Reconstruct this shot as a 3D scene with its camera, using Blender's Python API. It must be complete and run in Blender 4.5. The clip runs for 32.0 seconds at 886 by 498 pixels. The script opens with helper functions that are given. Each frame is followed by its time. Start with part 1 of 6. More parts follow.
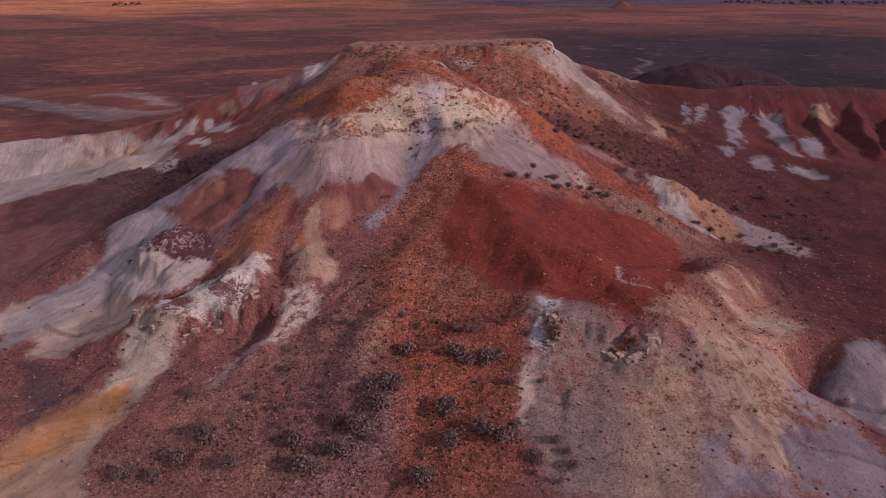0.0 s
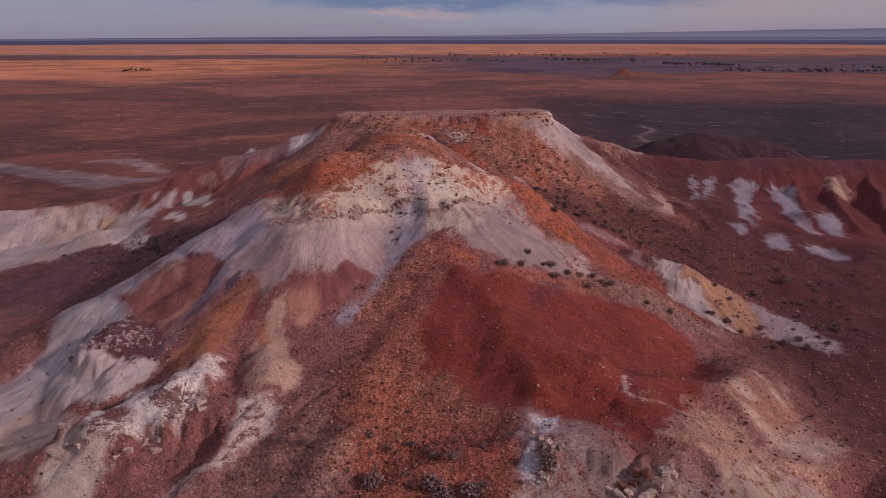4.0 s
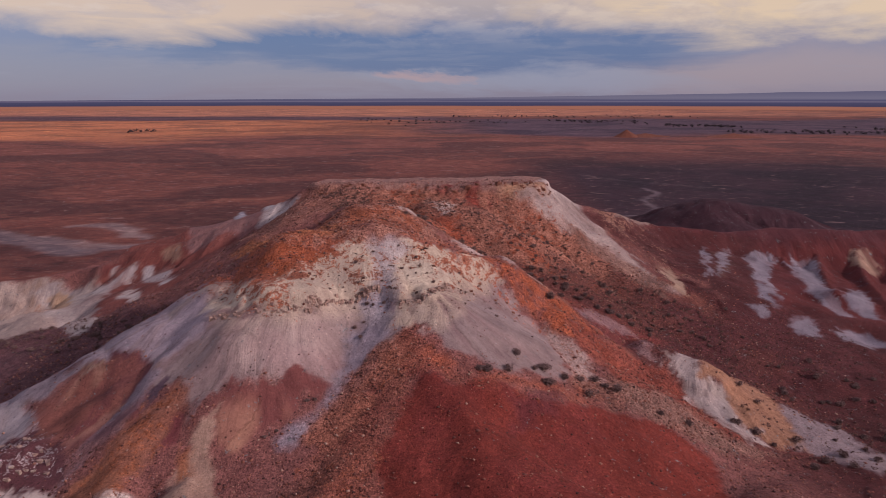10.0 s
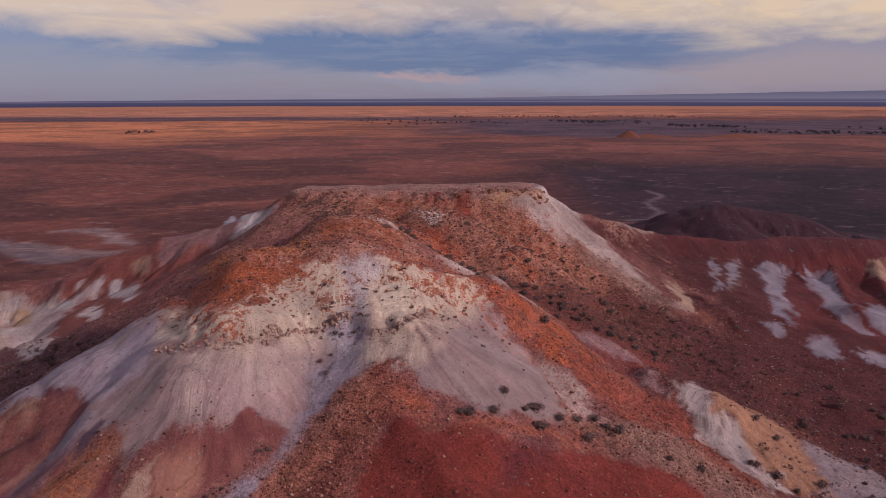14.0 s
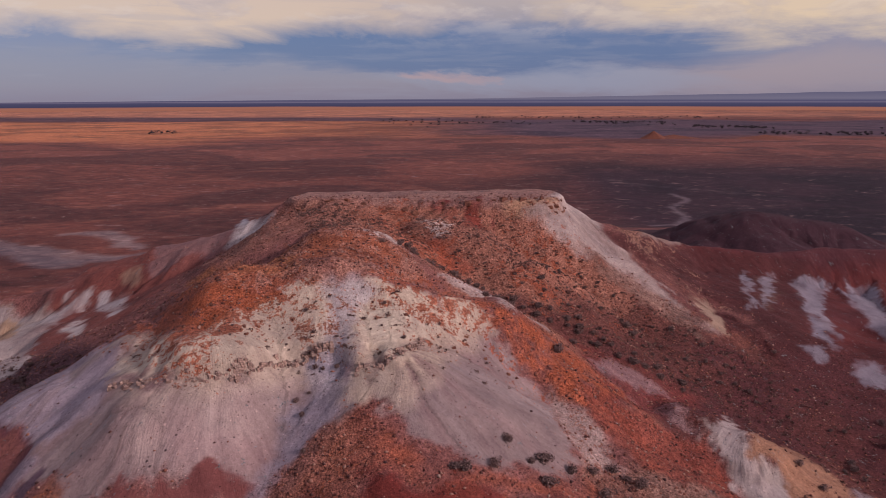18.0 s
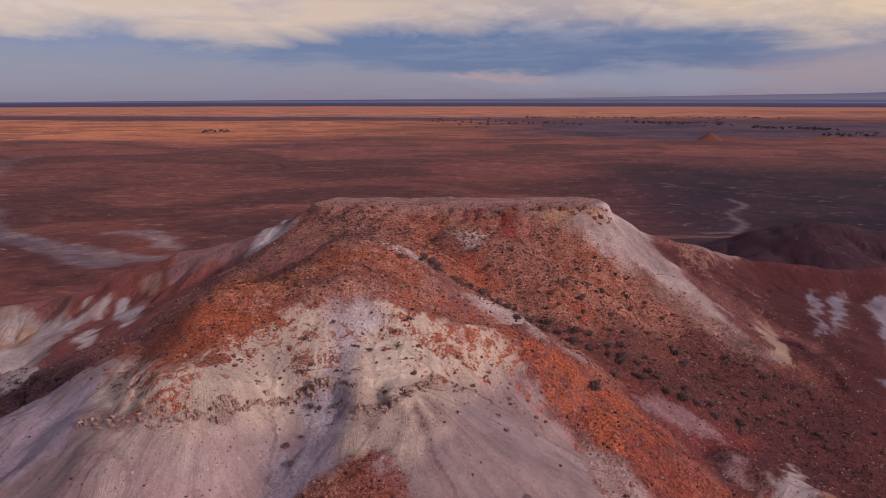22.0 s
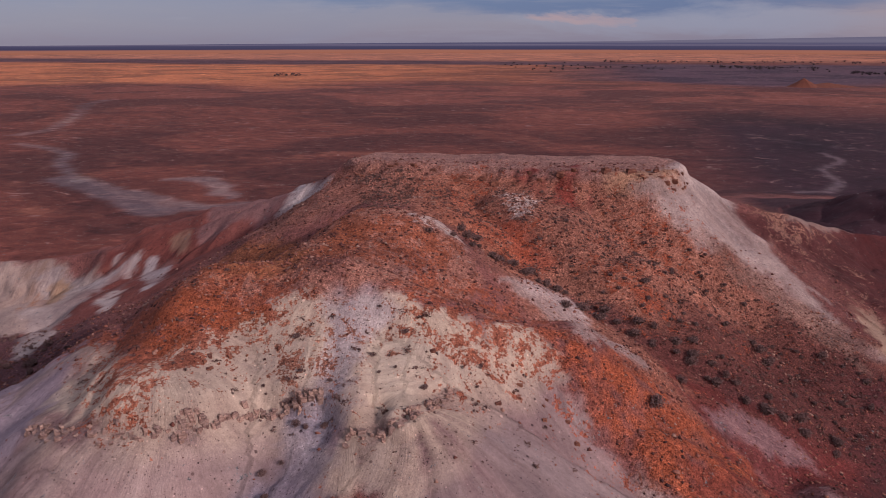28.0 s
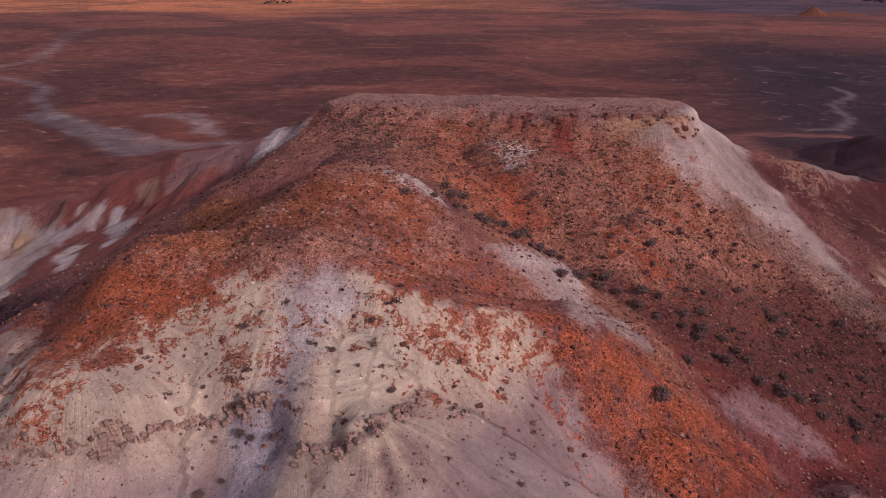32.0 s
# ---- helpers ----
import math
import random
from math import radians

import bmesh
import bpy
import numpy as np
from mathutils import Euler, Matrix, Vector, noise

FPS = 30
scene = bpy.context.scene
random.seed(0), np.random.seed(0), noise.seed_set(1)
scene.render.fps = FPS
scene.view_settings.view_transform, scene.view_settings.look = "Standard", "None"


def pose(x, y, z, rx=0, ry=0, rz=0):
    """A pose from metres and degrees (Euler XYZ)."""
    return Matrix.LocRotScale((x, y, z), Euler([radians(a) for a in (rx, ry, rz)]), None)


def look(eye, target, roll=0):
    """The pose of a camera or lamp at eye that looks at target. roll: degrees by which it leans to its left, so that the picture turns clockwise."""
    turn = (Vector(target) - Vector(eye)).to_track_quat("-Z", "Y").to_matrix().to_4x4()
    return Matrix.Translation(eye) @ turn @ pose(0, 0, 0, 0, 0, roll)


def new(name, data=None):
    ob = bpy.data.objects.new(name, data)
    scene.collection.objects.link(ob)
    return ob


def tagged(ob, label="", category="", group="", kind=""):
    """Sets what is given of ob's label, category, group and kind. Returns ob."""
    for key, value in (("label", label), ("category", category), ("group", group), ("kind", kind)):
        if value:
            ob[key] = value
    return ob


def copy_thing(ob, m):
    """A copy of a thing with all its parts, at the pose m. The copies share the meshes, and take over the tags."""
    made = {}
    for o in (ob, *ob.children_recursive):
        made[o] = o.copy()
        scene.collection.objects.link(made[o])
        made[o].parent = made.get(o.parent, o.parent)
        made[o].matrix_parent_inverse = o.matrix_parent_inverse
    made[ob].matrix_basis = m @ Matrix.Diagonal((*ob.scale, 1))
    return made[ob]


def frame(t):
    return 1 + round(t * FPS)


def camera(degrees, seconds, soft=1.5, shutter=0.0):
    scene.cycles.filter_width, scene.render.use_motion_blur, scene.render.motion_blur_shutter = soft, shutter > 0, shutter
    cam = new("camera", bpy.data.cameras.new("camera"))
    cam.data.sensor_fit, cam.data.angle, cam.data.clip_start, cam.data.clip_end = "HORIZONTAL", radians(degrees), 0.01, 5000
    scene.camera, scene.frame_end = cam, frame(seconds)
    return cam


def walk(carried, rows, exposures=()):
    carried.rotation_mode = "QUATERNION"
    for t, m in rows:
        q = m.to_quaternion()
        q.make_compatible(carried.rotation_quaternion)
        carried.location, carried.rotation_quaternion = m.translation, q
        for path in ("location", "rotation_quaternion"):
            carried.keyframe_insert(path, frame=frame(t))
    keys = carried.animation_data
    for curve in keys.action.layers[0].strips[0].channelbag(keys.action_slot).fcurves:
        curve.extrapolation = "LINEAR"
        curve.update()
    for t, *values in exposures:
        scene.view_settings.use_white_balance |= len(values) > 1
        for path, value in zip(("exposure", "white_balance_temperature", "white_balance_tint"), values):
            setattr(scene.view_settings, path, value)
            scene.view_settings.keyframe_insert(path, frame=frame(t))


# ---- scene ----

def flown(x, y, z, turn, down, lean):
    """A pose of the drone's camera: turned to the left, tilted down and leaning to the right, in degrees."""
    return pose(x, y, z, 90 - down, 0, turn) @ pose(0, 0, 0, 0, 0, -lean)


cam = camera(65.07, 32.0, soft=0.65)
walk(cam, [
    (0.0, flown(-7.71, -30.95, 59.73, -0.782, 22.054, 0.182)),
    (0.5, flown(-7.23, -29.13, 59.75, -0.726, 22.056, 0.152)),
    (1.0, flown(-6.75, -27.26, 59.81, -0.683, 22.791, 0.115)),
    (1.5, flown(-6.28, -25.36, 59.86, -0.622, 23.557, 0.087)),
    (2.0, flown(-5.82, -23.45, 59.90, -0.585, 23.520, 0.062)),
    (2.5, flown(-5.35, -21.56, 59.92, -0.533, 22.174, 0.039)),
    (3.0, flown(-4.88, -19.69, 59.94, -0.466, 20.443, 0.023)),
    (3.5, flown(-4.43, -17.86, 59.94, -0.412, 18.748, 0.018)),
    (4.0, flown(-3.96, -16.09, 59.92, -0.360, 17.043, 0.024)),
    (4.5, flown(-3.51, -14.37, 59.91, -0.309, 15.329, 0.021)),
    (6.5, flown(-1.88, -7.85, 59.90, -0.145, 12.273, 0.024)),
    (7.0, flown(-1.50, -6.28, 59.90, -0.115, 12.253, 0.019)),
    (7.5, flown(-1.12, -4.71, 59.90, -0.091, 12.258, 0.014)),
    (8.0, flown(-0.74, -3.15, 59.92, -0.067, 12.234, 0.006)),
    (8.5, flown(-0.38, -1.59, 59.97, -0.036, 12.228, 0.004)),
    (9.0, flown(-0.01, -0.03, 60.02, 0.000, 12.231, -0.006)),
    (9.5, flown(0.36, 1.56, 60.06, 0.022, 12.244, -0.013)),
    (10.0, flown(0.75, 3.15, 60.08, 0.048, 12.241, -0.016)),
    (10.5, flown(1.15, 4.73, 60.08, 0.086, 12.222, -0.017)),
    (11.0, flown(1.55, 6.31, 60.06, 0.123, 12.207, -0.010)),
    (11.5, flown(1.95, 7.91, 60.06, 0.145, 12.187, 0.008)),
    (12.0, flown(2.35, 9.50, 60.07, 0.164, 12.192, 0.030)),
    (12.5, flown(2.72, 11.07, 60.11, 0.190, 12.205, 0.048)),
    (13.0, flown(3.09, 12.64, 60.16, 0.224, 12.210, 0.060)),
    (13.5, flown(3.46, 14.20, 60.21, 0.237, 12.224, 0.066)),
    (14.0, flown(3.81, 15.76, 60.24, 0.234, 12.230, 0.069)),
    (14.5, flown(4.17, 17.28, 60.26, 0.254, 12.229, 0.073)),
    (16.5, flown(5.65, 23.31, 60.26, 0.346, 12.211, 0.110)),
    (17.0, flown(6.00, 24.82, 60.25, 0.336, 12.201, 0.108)),
    (17.5, flown(6.34, 26.30, 60.25, 1.103, 12.194, 0.100)),
    (18.0, flown(6.71, 27.76, 60.25, 2.100, 12.193, 0.092)),
    (18.5, flown(7.07, 29.23, 60.23, 2.964, 12.198, 0.084)),
    (19.0, flown(7.45, 30.69, 60.21, 3.789, 12.210, 0.079)),
    (19.5, flown(7.82, 32.15, 60.19, 4.539, 12.205, 0.063)),
    (20.0, flown(8.17, 33.60, 60.18, 5.188, 12.194, 0.051)),
    (20.5, flown(8.49, 35.04, 60.20, 5.500, 12.201, 0.050)),
    (21.0, flown(8.79, 36.48, 60.21, 5.493, 12.208, 0.041)),
    (21.5, flown(9.08, 37.91, 60.23, 5.490, 12.210, 0.018)),
    (22.0, flown(9.35, 39.34, 60.25, 6.181, 12.204, -0.005)),
    (22.5, flown(9.63, 40.78, 60.24, 7.983, 12.193, -0.027)),
    (23.0, flown(9.91, 42.22, 60.22, 9.323, 12.210, -0.050)),
    (23.5, flown(10.19, 43.64, 60.21, 10.575, 12.219, -0.070)),
    (24.0, flown(10.45, 45.02, 60.20, 11.699, 12.224, -0.080)),
    (24.5, flown(10.70, 46.36, 60.19, 12.278, 12.249, -0.066)),
    (25.0, flown(10.91, 47.67, 60.17, 12.275, 12.571, -0.054)),
    (25.5, flown(11.09, 48.97, 60.15, 12.242, 13.209, -0.046)),
    (27.5, flown(11.55, 53.95, 60.13, 12.183, 15.924, 0.017)),
    (28.0, flown(11.61, 55.20, 60.15, 12.135, 16.617, 0.024)),
    (28.5, flown(11.63, 56.45, 60.17, 12.111, 17.290, 0.029)),
    (29.0, flown(11.65, 57.71, 60.19, 12.098, 17.961, 0.043)),
    (29.5, flown(11.64, 58.98, 60.21, 12.070, 18.671, 0.049)),
    (30.0, flown(11.61, 60.29, 60.22, 12.045, 19.357, 0.053)),
    (30.5, flown(11.56, 61.60, 60.25, 12.034, 20.054, 0.053)),
    (31.0, flown(11.50, 62.94, 60.27, 12.009, 20.755, 0.041)),
    (31.5, flown(11.42, 64.30, 60.28, 11.998, 21.425, 0.022)),
    (32.0, flown(11.33, 65.68, 60.31, 11.972, 22.115, -0.001)),
], [(0, -0.15, 6150, 19), (32, -0.15, 6150, 19)])

# ---- world, sun ----
SUN_FROM, SUN_UP = radians(118), radians(24)      # azimuth clockwise from +y, and elevation
world = bpy.data.worlds.new("world")
scene.world = world
world.use_nodes = True


def tree_of(block):
    nodes = block.node_tree.nodes
    nodes.clear()
    return nodes, block.node_tree.links


def node(nodes, links, kind, inputs=(), **props):
    """A shader node with its inputs set or linked; props are its settings."""
    n = nodes.new(kind)
    for key, value in props.items():
        setattr(n, key, value)
    for slot, value in dict(inputs).items():
        if isinstance(value, bpy.types.NodeSocket):
            links.new(value, n.inputs[slot])
        else:
            n.inputs[slot].default_value = value
    return n


def ramp(nodes, links, fac, stops, mode="LINEAR"):
    r = node(nodes, links, "ShaderNodeValToRGB", {0: fac})
    r.color_ramp.interpolation = mode
    while len(r.color_ramp.elements) < len(stops):
        r.color_ramp.elements.new(0.5)
    for e, (at, c) in zip(r.color_ramp.elements, stops):
        e.position, e.color = at, (*c, 1) if len(c) == 3 else c
    return r.outputs[0]


def mixed(nodes, links, fac, a, b, blend="MIX"):
    m = node(nodes, links, "ShaderNodeMix", data_type="RGBA", blend_type=blend)
    for slot, value in ((0, fac), (6, a), (7, b)):
        if isinstance(value, bpy.types.NodeSocket):
            links.new(value, m.inputs[slot])
        else:
            m.inputs[slot].default_value = value if slot == 0 else (*value, 1)
    return m.outputs[2]


def maths(nodes, links, op, a, b=0.0, c=0.0, clamp=False):
    return node(nodes, links, "ShaderNodeMath", {0: a, 1: b, 2: c}, operation=op, use_clamp=clamp).outputs[0]


wn, wl = tree_of(world)
way = node(wn, wl, "ShaderNodeTexCoord").outputs["Generated"]
xyz = node(wn, wl, "ShaderNodeSeparateXYZ", {0: way})
east, above = xyz.outputs[0], xyz.outputs[2]


def sky_noise(stretch, scale, detail=7.0, rough_=0.58, warp=0.0, shift=0.0):
    v = node(wn, wl, "ShaderNodeVectorMath", {0: way, 1: (0, 0, shift)}, operation="ADD").outputs[0]
    v = node(wn, wl, "ShaderNodeVectorMath", {0: v, 1: stretch}, operation="MULTIPLY").outputs[0]
    return node(wn, wl, "ShaderNodeTexNoise", {"Vector": v, "Scale": scale, "Detail": detail, "Roughness": rough_, "Distortion": warp}).outputs[0]


wisp = sky_noise((2.0, 2.0, 8.0), 2.2, 9.0, 0.6, 0.4)
drift = sky_noise((2.0, 2.0, 6.0), 1.6, 6.0, 0.6, 0.3, 3.7)
lift = maths(wn, wl, "MULTIPLY_ADD", maths(wn, wl, "SUBTRACT", wisp, 0.5), 0.085, above)
aside = maths(wn, wl, "MULTIPLY_ADD", maths(wn, wl, "SUBTRACT", drift, 0.5), 0.35, east)


def patch(u, v, wide, tall):
    """A soft cloud mass at a bearing and a height in the sky."""
    a = maths(wn, wl, "MULTIPLY_ADD", aside, 1 / wide, -u / wide)
    b = maths(wn, wl, "MULTIPLY_ADD", lift, 1 / tall, -v / tall)
    d = maths(wn, wl, "ADD", maths(wn, wl, "MULTIPLY", a, a), maths(wn, wl, "MULTIPLY", b, b))
    return maths(wn, wl, "SUBTRACT", 1.0, d, clamp=True)


# grey-blue rain haze low down, lilac cloud over it, and cream light higher up
layers = ramp(wn, wl, lift, [(0.0, (0.30, 0.27, 0.36)), (0.02, (0.32, 0.30, 0.39)), (0.045, (0.24, 0.26, 0.40)), (0.065, (0.21, 0.245, 0.41)),
                             (0.085, (0.34, 0.33, 0.43)), (0.112, (0.46, 0.385, 0.39)), (0.14, (0.60, 0.48, 0.42)), (0.35, (0.58, 0.54, 0.58)), (1.0, (0.64, 0.63, 0.76))])
for u_, v_, wide_, tall_, tint_, much_ in ((-0.47, 0.030, 0.40, 0.032, (0.28, 0.28, 0.39), 0.8), (0.45, 0.040, 0.34, 0.045, (0.42, 0.335, 0.385), 1.0),
                                           (-0.02, 0.070, 0.46, 0.042, (0.105, 0.17, 0.36), 1.5), (0.13, 0.026, 0.26, 0.022, (0.34, 0.37, 0.50), 0.7),
                                           (-0.40, 0.120, 0.42, 0.056, (0.88, 0.64, 0.44), 1.3), (0.50, 0.130, 0.42, 0.062, (1.0, 0.74, 0.46), 1.4),
                                           (-0.015, 0.031, 0.05, 0.010, (0.62, 0.38, 0.37), 0.6)):
    layers = mixed(wn, wl, maths(wn, wl, "MULTIPLY", patch(u_, v_, wide_, tall_), much_, clamp=True), layers, tint_)
# billowing cloud with bright tops
puff, over = sky_noise((4.0, 4.0, 11.0), 2.3, 10.0, 0.58, 0.25), sky_noise((4.0, 4.0, 11.0), 2.3, 10.0, 0.58, 0.25, 0.012)
lit = ramp(wn, wl, maths(wn, wl, "MULTIPLY_ADD", maths(wn, wl, "SUBTRACT", puff, over), 2.2, 0.5), [(0.30, (0.27, 0.28, 0.41)), (0.5, (0.56, 0.47, 0.49)), (0.75, (0.92, 0.76, 0.62))])
bank = maths(wn, wl, "MULTIPLY_ADD", patch(0.13, 0.106, 0.30, 0.045), 0.16, puff)
high = maths(wn, wl, "MULTIPLY_ADD", above, 20.0, -1.2, clamp=True)
mass = maths(wn, wl, "MULTIPLY", ramp(wn, wl, bank, [(0.53, (0, 0, 0)), (0.62, (1, 1, 1))]), high)
layers = mixed(wn, wl, maths(wn, wl, "MULTIPLY", mass, 0.36), layers, lit)
shred = ramp(wn, wl, sky_noise((3.0, 3.0, 34.0), 2.2, 8.0, 0.6, 0.3), [(0.54, (0, 0, 0)), (0.66, (1, 1, 1))])
layers = mixed(wn, wl, maths(wn, wl, "MULTIPLY", shred, 0.22), layers, (0.36, 0.36, 0.46))
sky = node(wn, wl, "ShaderNodeTexSky", sky_type="NISHITA", sun_disc=False, sun_elevation=SUN_UP, sun_rotation=SUN_FROM)
air = node(wn, wl, "ShaderNodeBackground", {0: sky.outputs[0], 1: 0.02})
veil = node(wn, wl, "ShaderNodeBackground", {0: layers, 1: 0.72})
both = node(wn, wl, "ShaderNodeAddShader", {0: air.outputs[0], 1: veil.outputs[0]})
node(wn, wl, "ShaderNodeOutputWorld", {0: both.outputs[0]})

sun = new("sun", bpy.data.lights.new("sun", "SUN"))
sun.data.energy, sun.data.angle, sun.data.color = 3.5, radians(3), (1.0, 0.84, 0.76)
sun.matrix_world = look((math.sin(SUN_FROM) * math.cos(SUN_UP), math.cos(SUN_FROM) * math.cos(SUN_UP), math.sin(SUN_UP)), (0, 0, 0))


# ---- materials ----
def surface(name, rough_=0.95):
    m = bpy.data.materials.new(name)
    m.use_nodes = True
    nodes, links = tree_of(m)
    out = node(nodes, links, "ShaderNodeOutputMaterial")
    shade = node(nodes, links, "ShaderNodeBsdfPrincipled", {"Roughness": rough_})
    shade.inputs["Specular IOR Level"].default_value = 0.15
    links.new(shade.outputs[0], out.inputs[0])
    return m, nodes, links, shade


def ground_material():
    m, nodes, links, shade = surface("desert_soil")

    def field(name_, out="Fac"):
        return node(nodes, links, "ShaderNodeAttribute", attribute_name=name_).outputs[out]

    def clouds(vector, scale, detail=5.0, rough_=0.6, warp=0.0):
        return node(nodes, links, "ShaderNodeTexNoise", {"Vector": vector, "Scale": scale, "Detail": detail, "Roughness": rough_, "Distortion": warp}).outputs[0]

    soil, grit, flat = field("soil", "Color"), field("grit"), field("flat")
    at = node(nodes, links, "ShaderNodeNewGeometry").outputs["Position"]
    # flats of the plain: long streaks of maroon, sand and dark gibber
    wide = node(nodes, links, "ShaderNodeVectorMath", {0: at, 1: (0.75, 1.0, 1.0)}, operation="MULTIPLY").outputs[0]
    dark = ramp(nodes, links, clouds(wide, 0.008, 10.0, 0.62, 0.8), [(0.45, (0, 0, 0)), (0.56, (1, 1, 1))])
    sand = ramp(nodes, links, clouds(wide, 0.03, 10.0, 0.7, 0.8), [(0.54, (0, 0, 0)), (0.66, (1, 1, 1))])
    pale = ramp(nodes, links, clouds(wide, 0.05, 9.0, 0.72, 2.5), [(0.59, (0, 0, 0)), (0.64, (1, 1, 1))])
    soil = mixed(nodes, links, maths(nodes, links, "MULTIPLY", dark, maths(nodes, links, "MULTIPLY", flat, 0.85)), soil, mixed(nodes, links, 1.0, soil, (0.46, 0.50, 0.62), "MULTIPLY"))
    soil = mixed(nodes, links, maths(nodes, links, "MULTIPLY", sand, maths(nodes, links, "MULTIPLY", flat, 0.7)), soil, mixed(nodes, links, 1.0, soil, (1.65, 2.0, 1.75), "MULTIPLY"))
    soil = mixed(nodes, links, maths(nodes, links, "MULTIPLY", pale, maths(nodes, links, "MULTIPLY", flat, 0.6)), soil, (0.25, 0.15, 0.135))
    thin = node(nodes, links, "ShaderNodeVectorMath", {0: at, 1: (0.6, 1.0, 1.0)}, operation="MULTIPLY").outputs[0]
    trace = ramp(nodes, links, clouds(thin, 0.07, 8.0, 0.66, 1.2), [(0.57, (0, 0, 0)), (0.63, (1, 1, 1))])
    soil = mixed(nodes, links, maths(nodes, links, "MULTIPLY", trace, maths(nodes, links, "MULTIPLY", flat, 0.45)), soil, mixed(nodes, links, 1.0, soil, (1.9, 2.0, 1.9), "MULTIPLY"))
    gibber = clouds(thin, 0.16, 11.0, 0.76, 0.6)
    soil = mixed(nodes, links, flat, soil, mixed(nodes, links, 1.0, soil, ramp(nodes, links, gibber, [(0.36, (0.66, 0.64, 0.70)), (0.48, (0.96, 0.95, 0.96)), (0.58, (1.12, 1.14, 1.12)), (0.68, (1.7, 1.9, 1.85))]), "MULTIPLY"))
    # broken stone lying over the clay
    gaps = maths(nodes, links, "MULTIPLY_ADD", maths(nodes, links, "ADD", clouds(at, 0.65, 8.0, 0.72, 0.6), maths(nodes, links, "MULTIPLY_ADD", clouds(at, 3.6, 4.0, 0.6), 0.5, -0.25)), 3.4, -1.2)
    lies = maths(nodes, links, "MULTIPLY_ADD", maths(nodes, links, "SUBTRACT", field("rubble"), gaps), 7.0, 0.2, clamp=True)
    soil = mixed(nodes, links, maths(nodes, links, "MULTIPLY", lies, 0.9), soil, field("rubble_col", "Color"))
    grit = maths(nodes, links, "MAXIMUM", grit, maths(nodes, links, "MULTIPLY", lies, 0.8))
    # wash marks that run down the clay
    fall = node(nodes, links, "ShaderNodeCombineXYZ", {0: field("along"), 1: maths(nodes, links, "MULTIPLY", field("away"), 0.10), 2: 0.0}).outputs[0]
    wash = clouds(fall, 1.5, 9.0, 0.72)
    clay = maths(nodes, links, "MULTIPLY", maths(nodes, links, "SUBTRACT", 1.0, grit), maths(nodes, links, "SUBTRACT", 1.0, flat), clamp=True)
    fine = clouds(at, 2.8, 7.0, 0.72)
    mid = clouds(at, 0.65, 6.0, 0.68)
    broad = clouds(at, 0.14, 5.0, 0.6)
    tone = mixed(nodes, links, 1.0, soil, ramp(nodes, links, broad, [(0.3, (0.80, 0.78, 0.80)), (0.7, (1.2, 1.2, 1.18))]), "MULTIPLY")
    coarse = maths(nodes, links, "MULTIPLY_ADD", grit, 0.88, 0.10)
    tone = mixed(nodes, links, coarse, tone, ramp(nodes, links, mid, [(0.34, (0.66, 0.63, 0.65)), (0.66, (1.32, 1.33, 1.31))]), "MULTIPLY")
    tone = mixed(nodes, links, coarse, tone, ramp(nodes, links, fine, [(0.34, (0.42, 0.39, 0.41)), (0.5, (0.98, 0.98, 0.98)), (0.66, (1.65, 1.67, 1.67))]), "MULTIPLY")
    tone = mixed(nodes, links, clay, tone, mixed(nodes, links, 1.0, tone, ramp(nodes, links, wash, [(0.34, (0.74, 0.69, 0.71)), (0.48, (0.98, 0.96, 0.96)), (0.66, (1.20, 1.20, 1.18))]), "MULTIPLY"))
    speck = clouds(at, 9.0, 3.0, 0.6)
    tone = mixed(nodes, links, maths(nodes, links, "MULTIPLY_ADD", grit, 0.82, 0.05), tone, mixed(nodes, links, 1.0, tone, ramp(nodes, links, speck, [(0.36, (0.45, 0.42, 0.44)), (0.5, (1.0, 1.0, 1.0)), (0.66, (1.5, 1.5, 1.5))]), "MULTIPLY"))
    # pebbles too small to stand as stones of their own
    for scale, share in ((6.2, 0.9), (3.6, 0.75), (2.0, 0.28)):
        cell = node(nodes, links, "ShaderNodeTexVoronoi", {"Vector": at, "Scale": scale, "Randomness": 1.0})
        stone = ramp(nodes, links, cell.outputs["Distance"], [(0.20, (1, 1, 1)), (0.34, (0, 0, 0))])
        pick = node(nodes, links, "ShaderNodeSeparateColor", {0: cell.outputs["Color"]})
        some = maths(nodes, links, "LESS_THAN", pick.outputs[0], maths(nodes, links, "MULTIPLY", grit, share))
        stones = maths(nodes, links, "MULTIPLY", stone, some)
        shade_of = ramp(nodes, links, pick.outputs[1], [(0.0, (0.22, 0.20, 0.22)), (0.55, (0.60, 0.53, 0.54)), (1.0, (1.8, 1.75, 1.7))])
        tone = mixed(nodes, links, stones, tone, mixed(nodes, links, 1.0, tone, shade_of, "MULTIPLY"))
    links.new(tone, shade.inputs["Base Color"])
    b0 = node(nodes, links, "ShaderNodeBump", {"Height": wash, "Strength": maths(nodes, links, "MULTIPLY", clay, 0.7), "Distance": 0.5})
    b1 = node(nodes, links, "ShaderNodeBump", {"Height": fine, "Strength": maths(nodes, links, "MULTIPLY_ADD", grit, 0.75, 0.15), "Distance": 0.4, "Normal": b0.outputs[0]})
    b2 = node(nodes, links, "ShaderNodeBump", {"Height": mid, "Strength": maths(nodes, links, "MULTIPLY_ADD", grit, 0.4, 0.12), "Distance": 0.8, "Normal": b1.outputs[0]})
